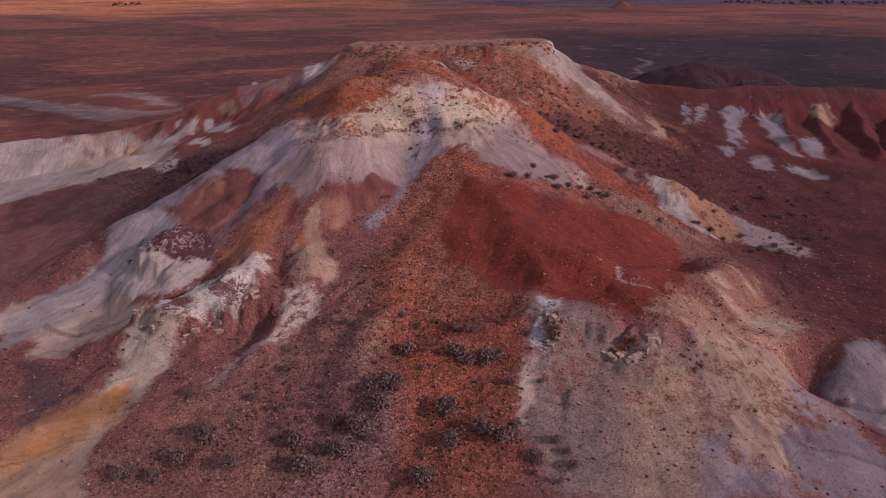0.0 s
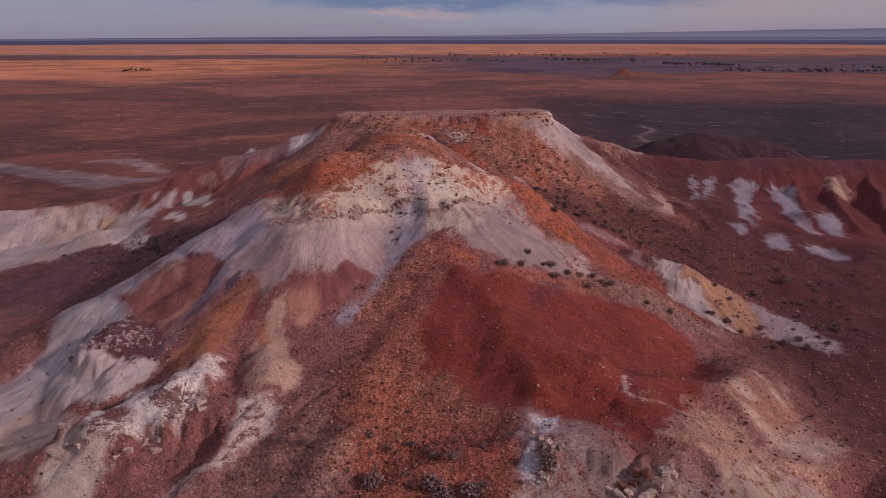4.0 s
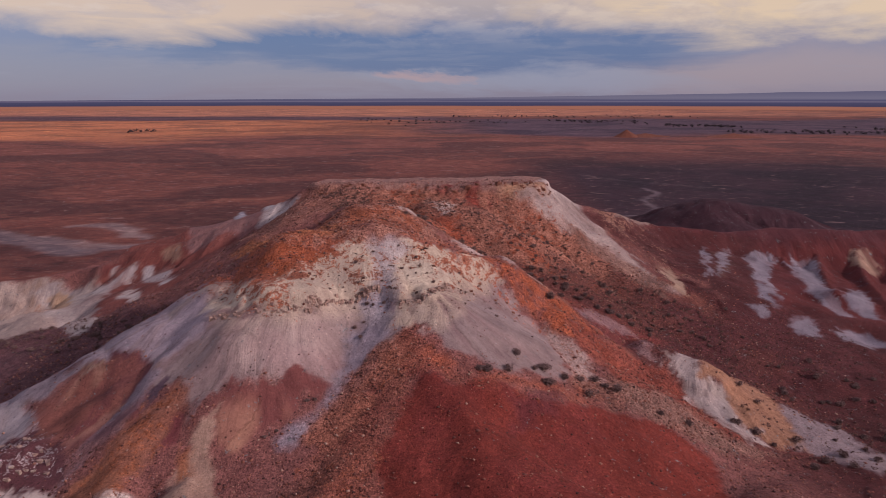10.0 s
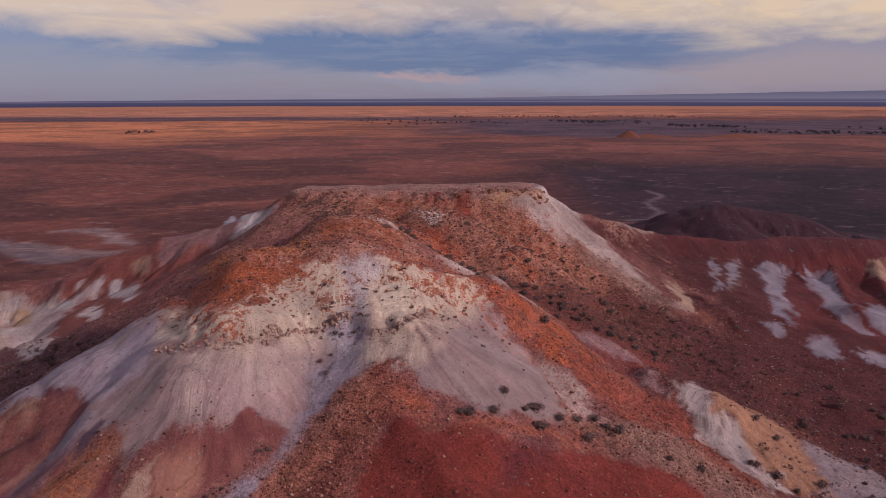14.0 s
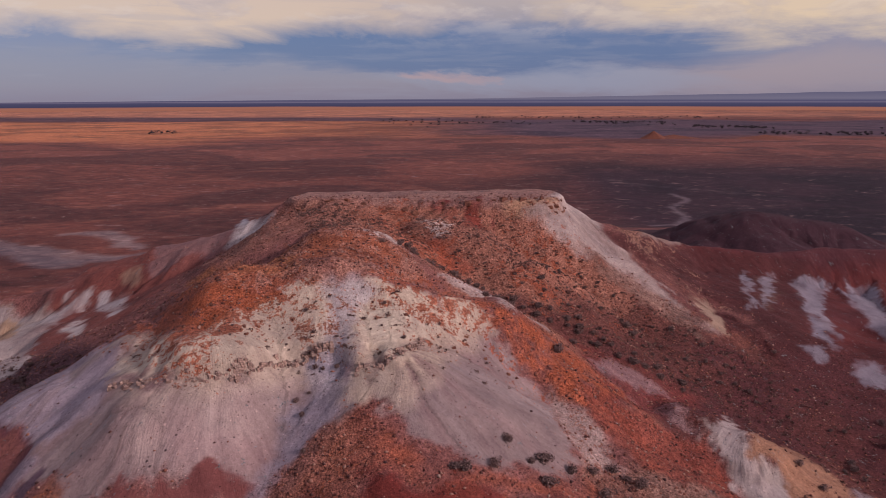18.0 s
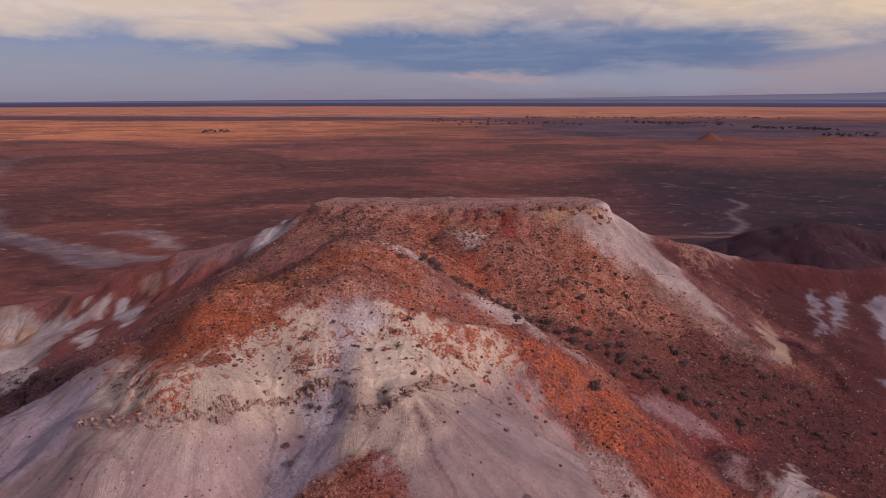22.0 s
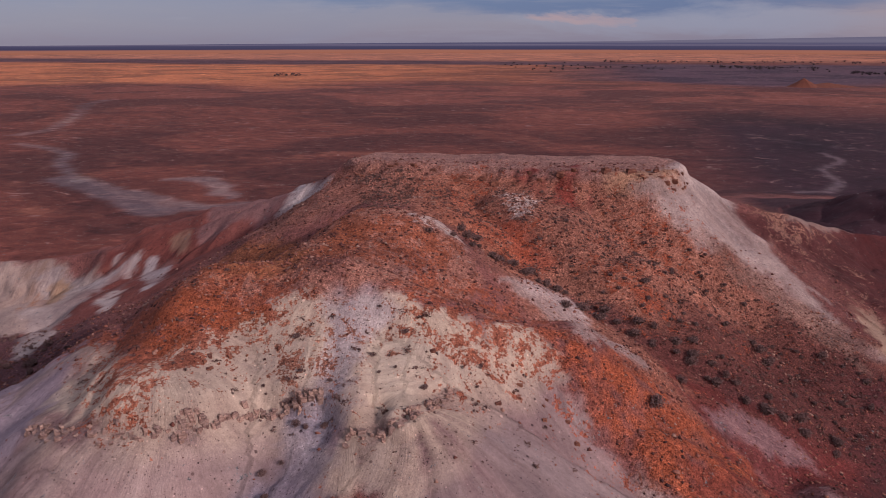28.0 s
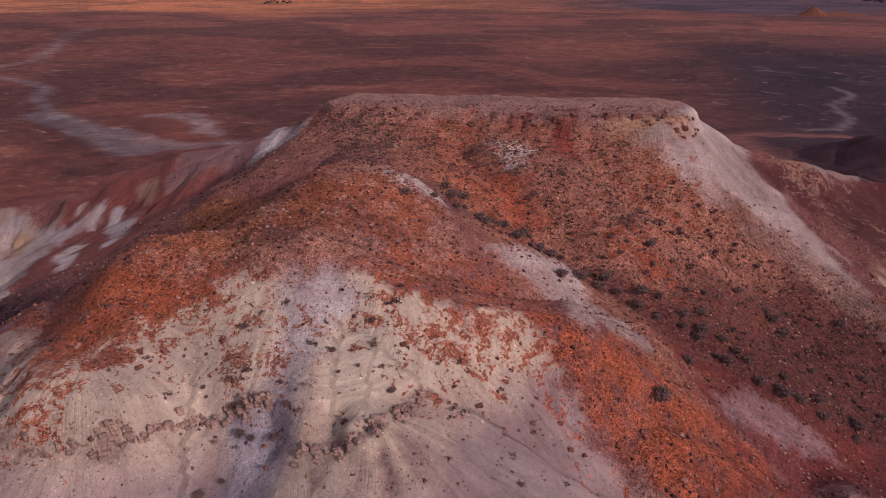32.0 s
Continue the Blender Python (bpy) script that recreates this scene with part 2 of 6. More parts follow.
    links.new(b2.outputs[0], shade.inputs["Normal"])
    return m


# ---- landform ----
def lattice(ix, iy, seed):
    n = (ix * 374761393 + iy * 668265263 + seed * 362437) & 0xFFFFFFFF
    n = ((n ^ (n >> 13)) * 1274126177) & 0xFFFFFFFF
    n = ((n ^ (n >> 16)) * 2246822519) & 0xFFFFFFFF
    return ((n >> 8) & 0xFFFF) / 65535.0


def grain(x, y, seed=0):
    """Smooth value noise from -1 to 1, one cell a unit."""
    ix, iy = np.floor(x).astype(np.int64), np.floor(y).astype(np.int64)
    fx, fy = x - ix, y - iy
    ux, uy = fx * fx * (3 - 2 * fx), fy * fy * (3 - 2 * fy)
    a, b = lattice(ix, iy, seed), lattice(ix + 1, iy, seed)
    c, d = lattice(ix, iy + 1, seed), lattice(ix + 1, iy + 1, seed)
    return 2 * ((a + (b - a) * ux) * (1 - uy) + (c + (d - c) * ux) * uy) - 1


def rough(x, y, octaves=4, seed=0):
    total, gain = 0, 1.0
    for k in range(octaves):
        total = total + gain * grain(x * 2 ** k, y * 2 ** k, seed + 17 * k)
        gain *= 0.5
    return total


def soft_max(a, b, k):
    h = np.clip(0.5 + 0.5 * (b - a) / k, 0, 1)
    return a + (b - a) * h + k * h * (1 - h)


class Spur:
    """A ridge: its crest as x, y, z; the slopes to its left and right along the crest; the distance over which they ease; half the width of its flat top."""
    def __init__(self, crest, left, right, ease=40.0, flat=0.0, blunt=1.5, rill=1.0):
        self.crest, self.left, self.right, self.ease, self.flat, self.blunt, self.rill = crest, left, right, ease, flat, blunt, rill

    def height(self, X, Y):
        best = np.full(X.shape, -1e9)
        along, away = np.zeros(X.shape), np.zeros(X.shape)
        run = 0.0
        for (x0, y0, z0), (x1, y1, z1) in zip(self.crest, self.crest[1:]):
            dx, dy = x1 - x0, y1 - y0
            length = np.hypot(dx, dy)
            ux, uy = dx / length, dy / length
            raw = (X - x0) * ux + (Y - y0) * uy
            t = np.clip(raw, 0, length)
            px, py = X - x0 - t * ux, Y - y0 - t * uy
            d = np.hypot(px, py)
            side = ux * py - uy * px
            mix = 0.5 + 0.5 * np.clip(side / (d + 1e-6) * 1.5, -1, 1)
            slope = self.right + (self.left - self.right) * mix
            e = np.maximum(d - self.flat, 0)
            e = np.sqrt(e * e + self.blunt ** 2) - self.blunt
            drop = slope * (0.8 * self.ease * (1 - np.exp(-e / self.ease)) + 0.2 * e)
            h = z0 + (z1 - z0) * t / length - drop
            s = run + t + np.where(raw < 0, -1, 1) * 6 * np.arctan2(np.abs(raw - t), np.abs(side) + 1e-3) + np.where(side > 0, 37, 0)
            won = h > best
            best, along, away = np.where(won, h, best), np.where(won, s, along), np.where(won, e, away)
            run += length
        return best, along, away


cap = Spur([(-24, 181, 38.8), (0, 181, 39.0), (18.5, 180, 39.5)], 1.50, 1.05, 43, 8.0, 0.5, 0.4)
saddle = Spur([(-22, 174, 38.2), (-16, 160, 36.3), (-13, 147, 37.3), (-13, 133, 40.2), (-14, 124, 39.0), (-13, 115, 37.2)], 0.75, 0.94, 55, 4.0, 3.0, 0.15)
knob_left = Spur([(-14, 122, 37.3), (-25, 118, 35.6), (-33, 113, 31.8), (-40, 108, 27.5), (-47.5, 103, 23.2), (-60, 98, 16.4), (-72, 92, 10.8), (-85, 84, 5.0)], 0.78, 0.83, 60, 1.5, 6.0, 0.16)
knob_front = Spur([(-11, 113, 37.0), (-8, 107, 34.7), (-5, 101.5, 32.6), (-5, 98, 29.6), (-2, 90, 25.7), (4, 77, 21.1), (8, 64, 17.6), (3, 50, 10.6), (-2, 40, 6.0), (-6, 25, 2.0)], 0.78, 0.85, 38, 0.0, 1.5, 0.4)
knob_right = Spur([(-12, 115, 39.8), (-2, 113.5, 37.0), (9, 119, 33.3), (17, 114, 25.7), (25, 104, 19.4)], 0.67, 1.15, 45, 1.0, 3.0, 0.25)
bluff = Spur([(-40, 97, 22.0), (-44, 93, 21.0), (-47.5, 90, 19.9), (-50, 86.5, 16.8), (-54, 83.5, 16.9), (-58, 82, 13.6), (-63, 76, 7.5)], 0.90, 1.01, 25, 0.0, 1.5, 0.4)
cave_spur = Spur([(-33, 89, 22.5), (-34, 84, 21.9), (-35, 78.8, 19.0), (-37, 72, 16.6), (-42, 67, 14.1), (-49, 63, 11.3), (-53, 65, 11.6), (-58, 62, 7.7)], 0.87, 0.87, 18, 0.0, 1.5, 0.5)
mid_spur = Spur([(-27, 88, 20.6), (-27.5, 80, 16.1), (-27.3, 73, 17.8), (-28, 66, 13.4), (-33, 56.5, 10.0), (-38, 50, 6.1)], 0.90, 0.91, 18, 0.0, 1.5, 0.45)
cream_spur = Spur([(-48, 61, 12.6), (-52, 56, 6.7), (-57, 52, 5.4), (-61, 46, 3.5)], 0.61, 0.60, 16, 0.0, 1.5, 0.45)
knob_face = Spur([(-20, 114, 38.4), (-23, 104, 34.0), (-25, 98, 30.1), (-27.5, 90, 24.7), (-28.5, 82, 19.2)], 0.90, 0.77, 60, 1.0, 5.0, 0.07)
right_face = Spur([(-5, 113, 36.8), (-1, 105, 32.6), (3, 97, 27.5)], 0.72, 0.62, 60, 0.5, 4.0, 0.08)
left_front = Spur([(-5, 88, 23.8), (-12, 72, 18.2), (-15.3, 56, 13.3), (-13, 48, 10.1), (-16, 38, 6.3), (-20, 25, 2.0)], 0.50, 0.49, 33, 0.0, 1.5, 0.35)
red_bowl = Spur([(4, 78, 21.1), (16, 69, 18.8), (21, 64, 16.5), (24, 55, 15.6), (21, 49, 12.9)], 1.00, 0.84, 32, 1.5, 1.5, 0.15)
bowl_right = Spur([(22, 66, 16.7), (33, 67, 15.2), (42, 76, 13.1), (50, 70, 8.2)], 0.42, 0.71, 27, 0.0, 1.5, 0.4)
pale_right = Spur([(26, 55, 14.6), (33, 56, 12.4), (41.5, 53, 9.0), (44, 47, 6.4), (48, 41, 3.4), (53, 34, -0.5)], 0.95, 0.45, 28, 0.0, 0.8, 0.45)
pale_front = Spur([(22, 48.5, 12.4), (24, 46, 9.9), (21, 39.8, 7.6), (17, 30, 4.0)], 0.55, 0.58, 26, 1.0, 1.5, 0.4)
white_step = Spur([(8.5, 60, 15.5), (8.5, 56, 12.8), (7, 47.7, 9.3), (6, 38, 6.1)], 0.35, 0.39, 28, 2.0, 3.0, 0.3)
front_apron = Spur([(14, 54, 15.4), (15, 46, 10.2), (14, 38, 6.4), (13, 28, 2.7)], 0.30, 0.30, 30, 3.0, 3.0, 0.3)
outcrop = Spur([(38, 120, 18.1), (42.8, 116, 16.5), (50, 108, 11.4), (61, 101.6, 5.3)], 0.71, 0.68, 22, 0.0, 1.5, 0.35)
left_ridge = Spur([(-26, 178, 38.6), (-34, 177, 37.6), (-42, 178, 34.0), (-55, 178, 28.8), (-66, 179, 23.8), (-76, 181, 22.3), (-92, 182, 16.1), (-108, 182, 13.1), (-140, 180, 10.5), (-200, 170, 3.7)], 0.88, 1.60, 33, 0.0, 1.5, 0.7)
right_ridge = Spur([(22, 182, 39.6), (28, 183, 37.1), (34, 186, 33.2), (40, 189, 31.6), (47, 192.5, 29.4), (54, 196.5, 26.8), (62, 200, 24.4), (70, 203, 23.3), (83, 206, 21.3), (100, 208, 21.9), (140, 210, 20.7), (200, 215, 18.5), (300, 230, 10.5)], 1.40, 0.77, 40, 0.0, 1.5, 0.6)
corner = Spur([(24, 178, 36.4), (31, 177, 30.7), (40, 176, 25.9), (53.5, 179, 20.9), (75, 170, 15.0)], 0.50, 0.84, 21, 0.0, 1.5, 0.4)
dark_hill = Spur([(95, 262, 22.0), (101, 260, 23.3), (125, 258, 20.0), (150, 262, 11.0)], 0.55, 0.50, 32, 2.0, 4.0)
mesa_front = Spur([(0, 172, 36.5), (5, 160, 35.2), (15, 151, 30.9), (24, 144, 23.7)], 0.84, 0.73, 47, 3.0, 3.0, 0.12)
mesa_left = Spur([(-22, 178, 38.4), (-25, 168, 37.4), (-27, 160, 35.4), (-29, 150, 31.0), (-31, 140, 26.5)], 0.62, 0.70, 45, 2.0, 4.0, 0.15)
pale_far = Spur([(50, 52, 6.9), (53, 56, 8.7), (60, 59, 7.7), (70, 61, 6.3), (88, 56, 2.5)], 0.60, 0.75, 15, 0.0, 1.0, 0.45)
left_back = Spur([(-25, 184, 38.6), (-34, 185, 36.9), (-43, 186.5, 32.0), (-55, 187, 28.0), (-66, 187, 25.9), (-81, 187, 21.2), (-92, 186, 15.8), (-108, 184, 11.7)], 0.94, 1.59, 33, 2.0, 2.0, 0.5)
FINGERS = [Spur([(x + 4, 207, 18.6), (x, 198, 15.6), (x - 5, 182, 12.3 - 0.4 * (k % 2)), (x - 10, 164, 10.4)], 1.0, 0.75, 12, 0.0, 0.5)
           for k, x in enumerate((66, 78, 89, 99, 108, 119, 132, 146))]
SPURS = [cap, saddle, knob_left, knob_front, knob_right, knob_face, right_face, bluff, cave_spur, mid_spur, cream_spur, left_front, red_bowl, bowl_right, pale_right, pale_front, white_step, front_apron, outcrop, left_ridge, right_ridge, corner, mesa_front, mesa_left, pale_far, left_back, *FINGERS, dark_hill]
PLAIN = -5.0


# broad swells and hollows: x, y, radius, height
SWELLS = [(46.5, 52, 3.5, -3.0), (49, 46.5, 4, -2.0), (-84, 154, 5, -2.5), (102, 168, 5, 2.1), (95, 149, 5, -1.9), (-9, 145, 5, -1.5), (-96, 160, 5, 1.7), (48, 207, 5, 1.8), (-65, 72, 5, -1.7), (33, 136, 5, 1.6), (64, 214, 5, -1.6), (55, 168, 5, -1.5), (-100, 166, 5, -1.4), (-103, 130, 5, -1.4), (75, 128, 5, 1.3), (89, 170, 5, -1.3), (32, 142, 5, -1.2), (73, 164, 12, 1.0), (101, 163, 5, -1.0), (98, 171, 5, 1.0), (-60, 56, 5, 0.9), (76, 122, 5, -1.0), (26, 165, 5, -0.9), (-51, 73, 5, 0.9), (-2, 82, 5, 0.4), (-2, 76, 6, 0.7), (-2, 70, 6, 1.2), (-2.5, 64, 6, 1.1), (-3, 58, 6, 0.9), (-4, 50, 6, 0.5), (-23, 112, 4.5, 1.1), (-28, 112, 5, 1.0)]
# scarps: x, y, half-widths, the height of the lip, how tall
SCARPS = [(-20, 101, 18, 5, 31.9, 0.7), (-2, 102, 6, 5, 32.0, 0.2), (20, 49, 9, 6, 13.6, 1.3), (9, 56, 6, 4, 14.0, 0.8), (-43, 63, 11, 9, 11.0, 1.3),
          (-56, 82, 8, 8, 12.6, 1.5), (-40, 70, 7, 7, 14.5, 0.7), (0, 178, 34, 16, 38.0, 0.7), (-100, 172, 20, 16, 8.5, 0.8), (42, 113, 7, 9, 13.0, 0.8)]


# the line behind which the hills fall steeply to the plain
BACK_EDGE = ((-200, -108, -92, -66, -42, -26, 17, 28, 38, 54, 70, 100, 140, 200, 300), (180, 188, 190, 191, 190, 191, 191, 189, 194, 202, 208, 214, 216, 221, 236))


def land(X, Y):
    """The height of the ground, and how far along and away from its ridge each place lies."""
    h = PLAIN + 1.2 * rough(X / 260, Y / 260, 3, 5)
    along, away, top, rill = np.zeros(X.shape), np.full(X.shape, 400.0), np.full(X.shape, -50.0), np.zeros(X.shape)
    WX, WY = X + 1.4 * rough(X / 11, Y / 11, 3, 21), Y + 1.4 * rough(X / 11, Y / 11, 3, 22)
    for k, spur in enumerate(SPURS):
        s, a, e = spur.height(WX, WY)
        along, away = np.where(s > top, a + 91 * k, along), np.where(s > top, e, away)
        rill = np.where(s > top, spur.rill, rill)
        top = np.maximum(top, s)
        if spur is dark_hill:
            h = soft_max(PLAIN + 0.02 * h, h - 1.25 * np.clip(Y - np.interp(X, *BACK_EDGE), 0, 60), 2.0)
        h = soft_max(h, s, 1.2)
    for x, y, r, up_ in SWELLS:
        h = h + up_ * np.exp(-((WX - x) ** 2 + (WY - y) ** 2) / r ** 2)
    hill = np.clip((h - PLAIN) / 6, 0, 1)
    # rills that run down from the crests
    wear = np.clip((away - 1.0) / 9, 0, 1) * np.exp(-away / 60) * hill
    cut = 1 - np.abs(grain(along / 4.2 + 0.8 * grain(away / 9, along / 30, 4), away / 34, 31))
    cut2 = 1 - np.abs(grain(along / 1.5 + 0.5 * grain(away / 5, along / 9, 6), away / 18, 33))
    cut3 = 1 - np.abs(grain(along / 0.6 + 0.4 * grain(away / 4, along / 5, 8), away / 9, 35))
    h = h - wear * rill * (1.5 * cut ** 4 + 0.55 * cut2 ** 3 + 0.16 * cut3 ** 2)
    h = h + hill * (0.30 * rough(X / 6, Y / 6, 4, 41) + 0.05 * rough(X / 0.9, Y / 0.9, 2, 43))
    # hard beds that stand out as low scarps
    for x, y, rx, ry, lip, tall in SCARPS:
        near = np.clip(2.6 - 2 * np.hypot((X - x) / rx, (Y - y) / ry), 0, 1)
        d = h - lip - 0.5 * grain(X / 5, Y / 5, 51) - 0.55 * grain(X / 1.3, Y / 1.3, 52) - 0.2 * grain(X / 0.5, Y / 0.5, 53)
        h = h + near * tall * (np.tanh(d * 2.4) - np.tanh(d * 0.45))
    return h, along, away


def spaced(fine_from, fine_to, step, low, high, growth=1.055):
    mid = list(np.arange(fine_from, fine_to, step))
    d, up_, down_ = step, [], []
    p = mid[-1]
    while p < high:
        d *= growth
        p += d
        up_.append(min(p, high))
    d, p = step, mid[0]
    while p > low:
        d *= growth
        p -= d
        down_.append(max(p, low))
    return np.array(down_[::-1] + mid + up_)


def near_line(X, Y, points, width, soft, seed=0, ragged=1.0):
    """How much each place lies within that width of a line, from 0 to 1, with a ragged edge."""
    d = np.full(X.shape, 1e9)
    for (x0, y0), (x1, y1) in zip(points, points[1:]):
        dx, dy = x1 - x0, y1 - y0
        t = np.clip(((X - x0) * dx + (Y - y0) * dy) / (dx * dx + dy * dy), 0, 1)
        d = np.minimum(d, np.hypot(X - x0 - t * dx, Y - y0 - t * dy))
    d = d + ragged * soft * 0.8 * rough(X / (soft * 2.2), Y / (soft * 2.2), 4, seed)
    return np.clip((width + soft - d) / (2 * soft), 0, 1)


def between(v, low, high, soft):
    return np.clip((v - low) / soft + 0.5, 0, 1) * np.clip((high - v) / soft + 0.5, 0, 1)


def within(X, Y, outline, soft=1.2, seed=0, ragged=1.0):
    """How much each place lies inside an outline, from 0 to 1, with a ragged edge."""
    full = np.zeros(X.shape)
    ox, oy = np.array(outline).T
    m = (X > ox.min() - 9) & (X < ox.max() + 9) & (Y > oy.min() - 9) & (Y < oy.max() + 9)
    x, y = X[m], Y[m]
    wx, wy = x + ragged * (1.2 * rough(x / 3.1, y / 3.1, 4, seed) + 0.5 * grain(x / 0.5, y / 0.5, seed)), y + ragged * (1.2 * rough(x / 3.1, y / 3.1, 4, seed + 9) + 0.5 * grain(x / 0.5, y / 0.5, seed + 3))
    d, odd = np.full(x.shape, 1e9), np.zeros(x.shape, bool)
    for (x0, y0), (x1, y1) in zip(outline, outline[1:] + outline[:1]):
        dx, dy = x1 - x0, y1 - y0
        t = np.clip(((wx - x0) * dx + (wy - y0) * dy) / (dx * dx + dy * dy + 1e-9), 0, 1)
        d = np.minimum(d, np.hypot(wx - x0 - t * dx, wy - y0 - t * dy))
        if y0 != y1:
            odd ^= ((y0 > wy) != (y1 > wy)) & (wx < x0 + (wy - y0) * dx / dy)
    full[m] = np.clip(0.5 + np.where(odd, d, -d) / (1.3 * soft), 0, 1)
    return full


RED = (0.165, 0.037, 0.035)
DARK_RED = (0.150, 0.029, 0.021)
BROWN = (0.190, 0.076, 0.066)
WHITE = (0.41, 0.310, 0.240)
LILAC = (0.208, 0.146, 0.140)
CREAM = (0.35, 0.275, 0.225)
OCHRE = (0.34, 0.145, 0.065)
PINK = (0.26, 0.155, 0.155)


def soils(X, Y, H, along, away):
    """The colour of the soil by place, height and layer, and how stony it is."""
    col = np.empty(X.shape + (3,))
    col[...] = BROWN
    grit = np.full(X.shape, 0.7)

    def lay(mask, colour, stones=None):
        nonlocal col, grit
        mask = np.clip(mask, 0, 1)
        col = col + (np.array(colour) - col) * mask[..., None]
        if stones is not None:
            grit = grit + (stones - grit) * mask

    rubble, rubble_col = np.zeros(X.shape), np.full(X.shape + (3,), 0.2)

    def strew(mask, colour):
        """Broken stone of one colour lying over the soil, thicker or thinner."""
        nonlocal rubble, rubble_col
        rubble_col = np.where((mask > rubble)[..., None], np.array(colour), rubble_col)
        rubble = np.maximum(np.clip(mask, 0, 1), rubble)

    n1, n2, n3 = rough(X / 9, Y / 9, 5, 61), rough(X / 2.6, Y / 2.6, 4, 62), rough(X / 30, Y / 30, 4, 63)
    spots = rough(X / 1.1, Y / 1.1, 3, 67)
    run = grain(along / 1.7, away / 30, 64) + 0.6 * grain(along / 0.6, away / 18, 65)
    plain = np.clip((1.0 - H) / 3, 0, 1)
    # the plain: red and maroon flats, sandy streaks; sunlit orange belt and cloud-shadowed flats far out, both put into
    # the colour
    lay(plain, (0.148, 0.046, 0.035), 0.1)
    # cloud shadow over the right of the plain, put into the soil colour
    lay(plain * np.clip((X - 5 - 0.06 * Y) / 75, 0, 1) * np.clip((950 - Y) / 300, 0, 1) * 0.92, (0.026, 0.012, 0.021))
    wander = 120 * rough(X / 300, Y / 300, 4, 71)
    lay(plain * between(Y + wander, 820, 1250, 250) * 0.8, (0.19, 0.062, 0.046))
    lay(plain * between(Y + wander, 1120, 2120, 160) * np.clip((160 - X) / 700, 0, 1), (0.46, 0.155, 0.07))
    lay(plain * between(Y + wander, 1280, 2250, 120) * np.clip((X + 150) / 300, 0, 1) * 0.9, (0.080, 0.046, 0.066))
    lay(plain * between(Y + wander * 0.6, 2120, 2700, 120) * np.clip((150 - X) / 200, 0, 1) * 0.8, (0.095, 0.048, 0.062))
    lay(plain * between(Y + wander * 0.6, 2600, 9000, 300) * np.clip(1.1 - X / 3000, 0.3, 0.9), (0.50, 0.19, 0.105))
    # shade of cloud on the right-hand flats, put into a darker soil
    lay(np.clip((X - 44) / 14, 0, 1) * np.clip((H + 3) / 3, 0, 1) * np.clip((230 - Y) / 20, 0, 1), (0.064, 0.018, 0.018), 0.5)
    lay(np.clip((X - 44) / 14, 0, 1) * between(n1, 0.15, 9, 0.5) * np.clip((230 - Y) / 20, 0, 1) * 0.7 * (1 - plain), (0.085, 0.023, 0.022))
    # the mesa and the long slope to its right
    lay(within(X, Y, [(-33.9, 175.7), (-20, 158), (-6, 140), (6, 126), (24.2, 119.2), (44, 96), (51.5, 103.1), (58.7, 131.5), (59.9, 155.6), (35.8, 165.1), (24, 174), (0, 176.1)], 3.5, 81), (0.295, 0.125, 0.085), 0.9)
    lay(within(X, Y, [(23.6, 135.6), (27.7, 121.1), (43.8, 94.5), (61.4, 101.1), (67.3, 138.6), (61.7, 157.4), (43.8, 155.4), (30.9, 145.3)], 6, 182) * 0.9, (0.112, 0.036, 0.030), 0.8)
    lay(within(X, Y, [(30.6, 106), (62.4, 118.8), (94.4, 119.2), (99.5, 149.3), (65.6, 159.1), (43.7, 149.1), (35.3, 133)], 4, 181) * np.clip(0.75 + 0.8 * n1, 0, 1), (0.080, 0.024, 0.025), 0.6)
    lay(within(X, Y, [(-11, 163.3), (-1.6, 160.9), (6.1, 150.8), (6.7, 144.9), (-1.9, 147.6), (-9.5, 150.3)], 2.5, 82) * np.clip(0.75 + n1, 0, 1), (0.32, 0.086, 0.050), 0.7)
    lay(near_line(X, Y, [(-5.3, 131.7), (0, 142), (8.4, 141.5), (18.5, 137.9), (30.5, 134.3), (43.4, 133.8)], 1.6, 1.2, 182) * 0.8, (0.115, 0.045, 0.044), 0.8)
    lay(between(H, 38.2, 60, 0.6) * between(Y, 168, 200, 2), (0.27, 0.145, 0.12), 0.7)
    lay(within(X, Y, [(-30.6, 172.3), (-21.5, 172.5), (-16.4, 163.8), (-19.6, 151.6), (-32.2, 165.2)], 3, 83) * np.clip(0.6 + n1, 0, 1), (0.21, 0.080, 0.062), 0.9)
    lay(within(X, Y, [(6.6, 176), (11.2, 174.4), (12.8, 168.5), (8.8, 169.7)], 1, 84) * np.clip(0.7 + n2, 0, 1), RED, 0.6)
    lay(within(X, Y, [(-3.9, 174.2), (3.9, 175.4), (3.9, 169.9), (-1.2, 171.1)], 1, 85) * np.clip(0.6 + n2, 0, 1), (0.17, 0.036, 0.03), 0.6)
    strew(within(X, Y, [(-30, 172), (-14, 150), (4, 138), (26.9, 134.6), (52.1, 131), (59.5, 144.9), (35.8, 163.3), (22, 170), (0, 174)], 9, 81) * np.clip(0.22 + 0.4 * n1, 0, 0.7) * np.clip((44 - X) / 20, 0, 1), (0.33, 0.082, 0.040))
    strew(within(X, Y, [(-2.6, 166.7), (1.5, 167.1), (2.9, 157.6), (0, 161.6)], 5, 86) * 0.55, (0.50, 0.40, 0.35))
    strew(within(X, Y, [(-17, 159.9), (-14.7, 162.3), (-14.6, 160)], 3, 87) * 0.7, (0.50, 0.40, 0.35))
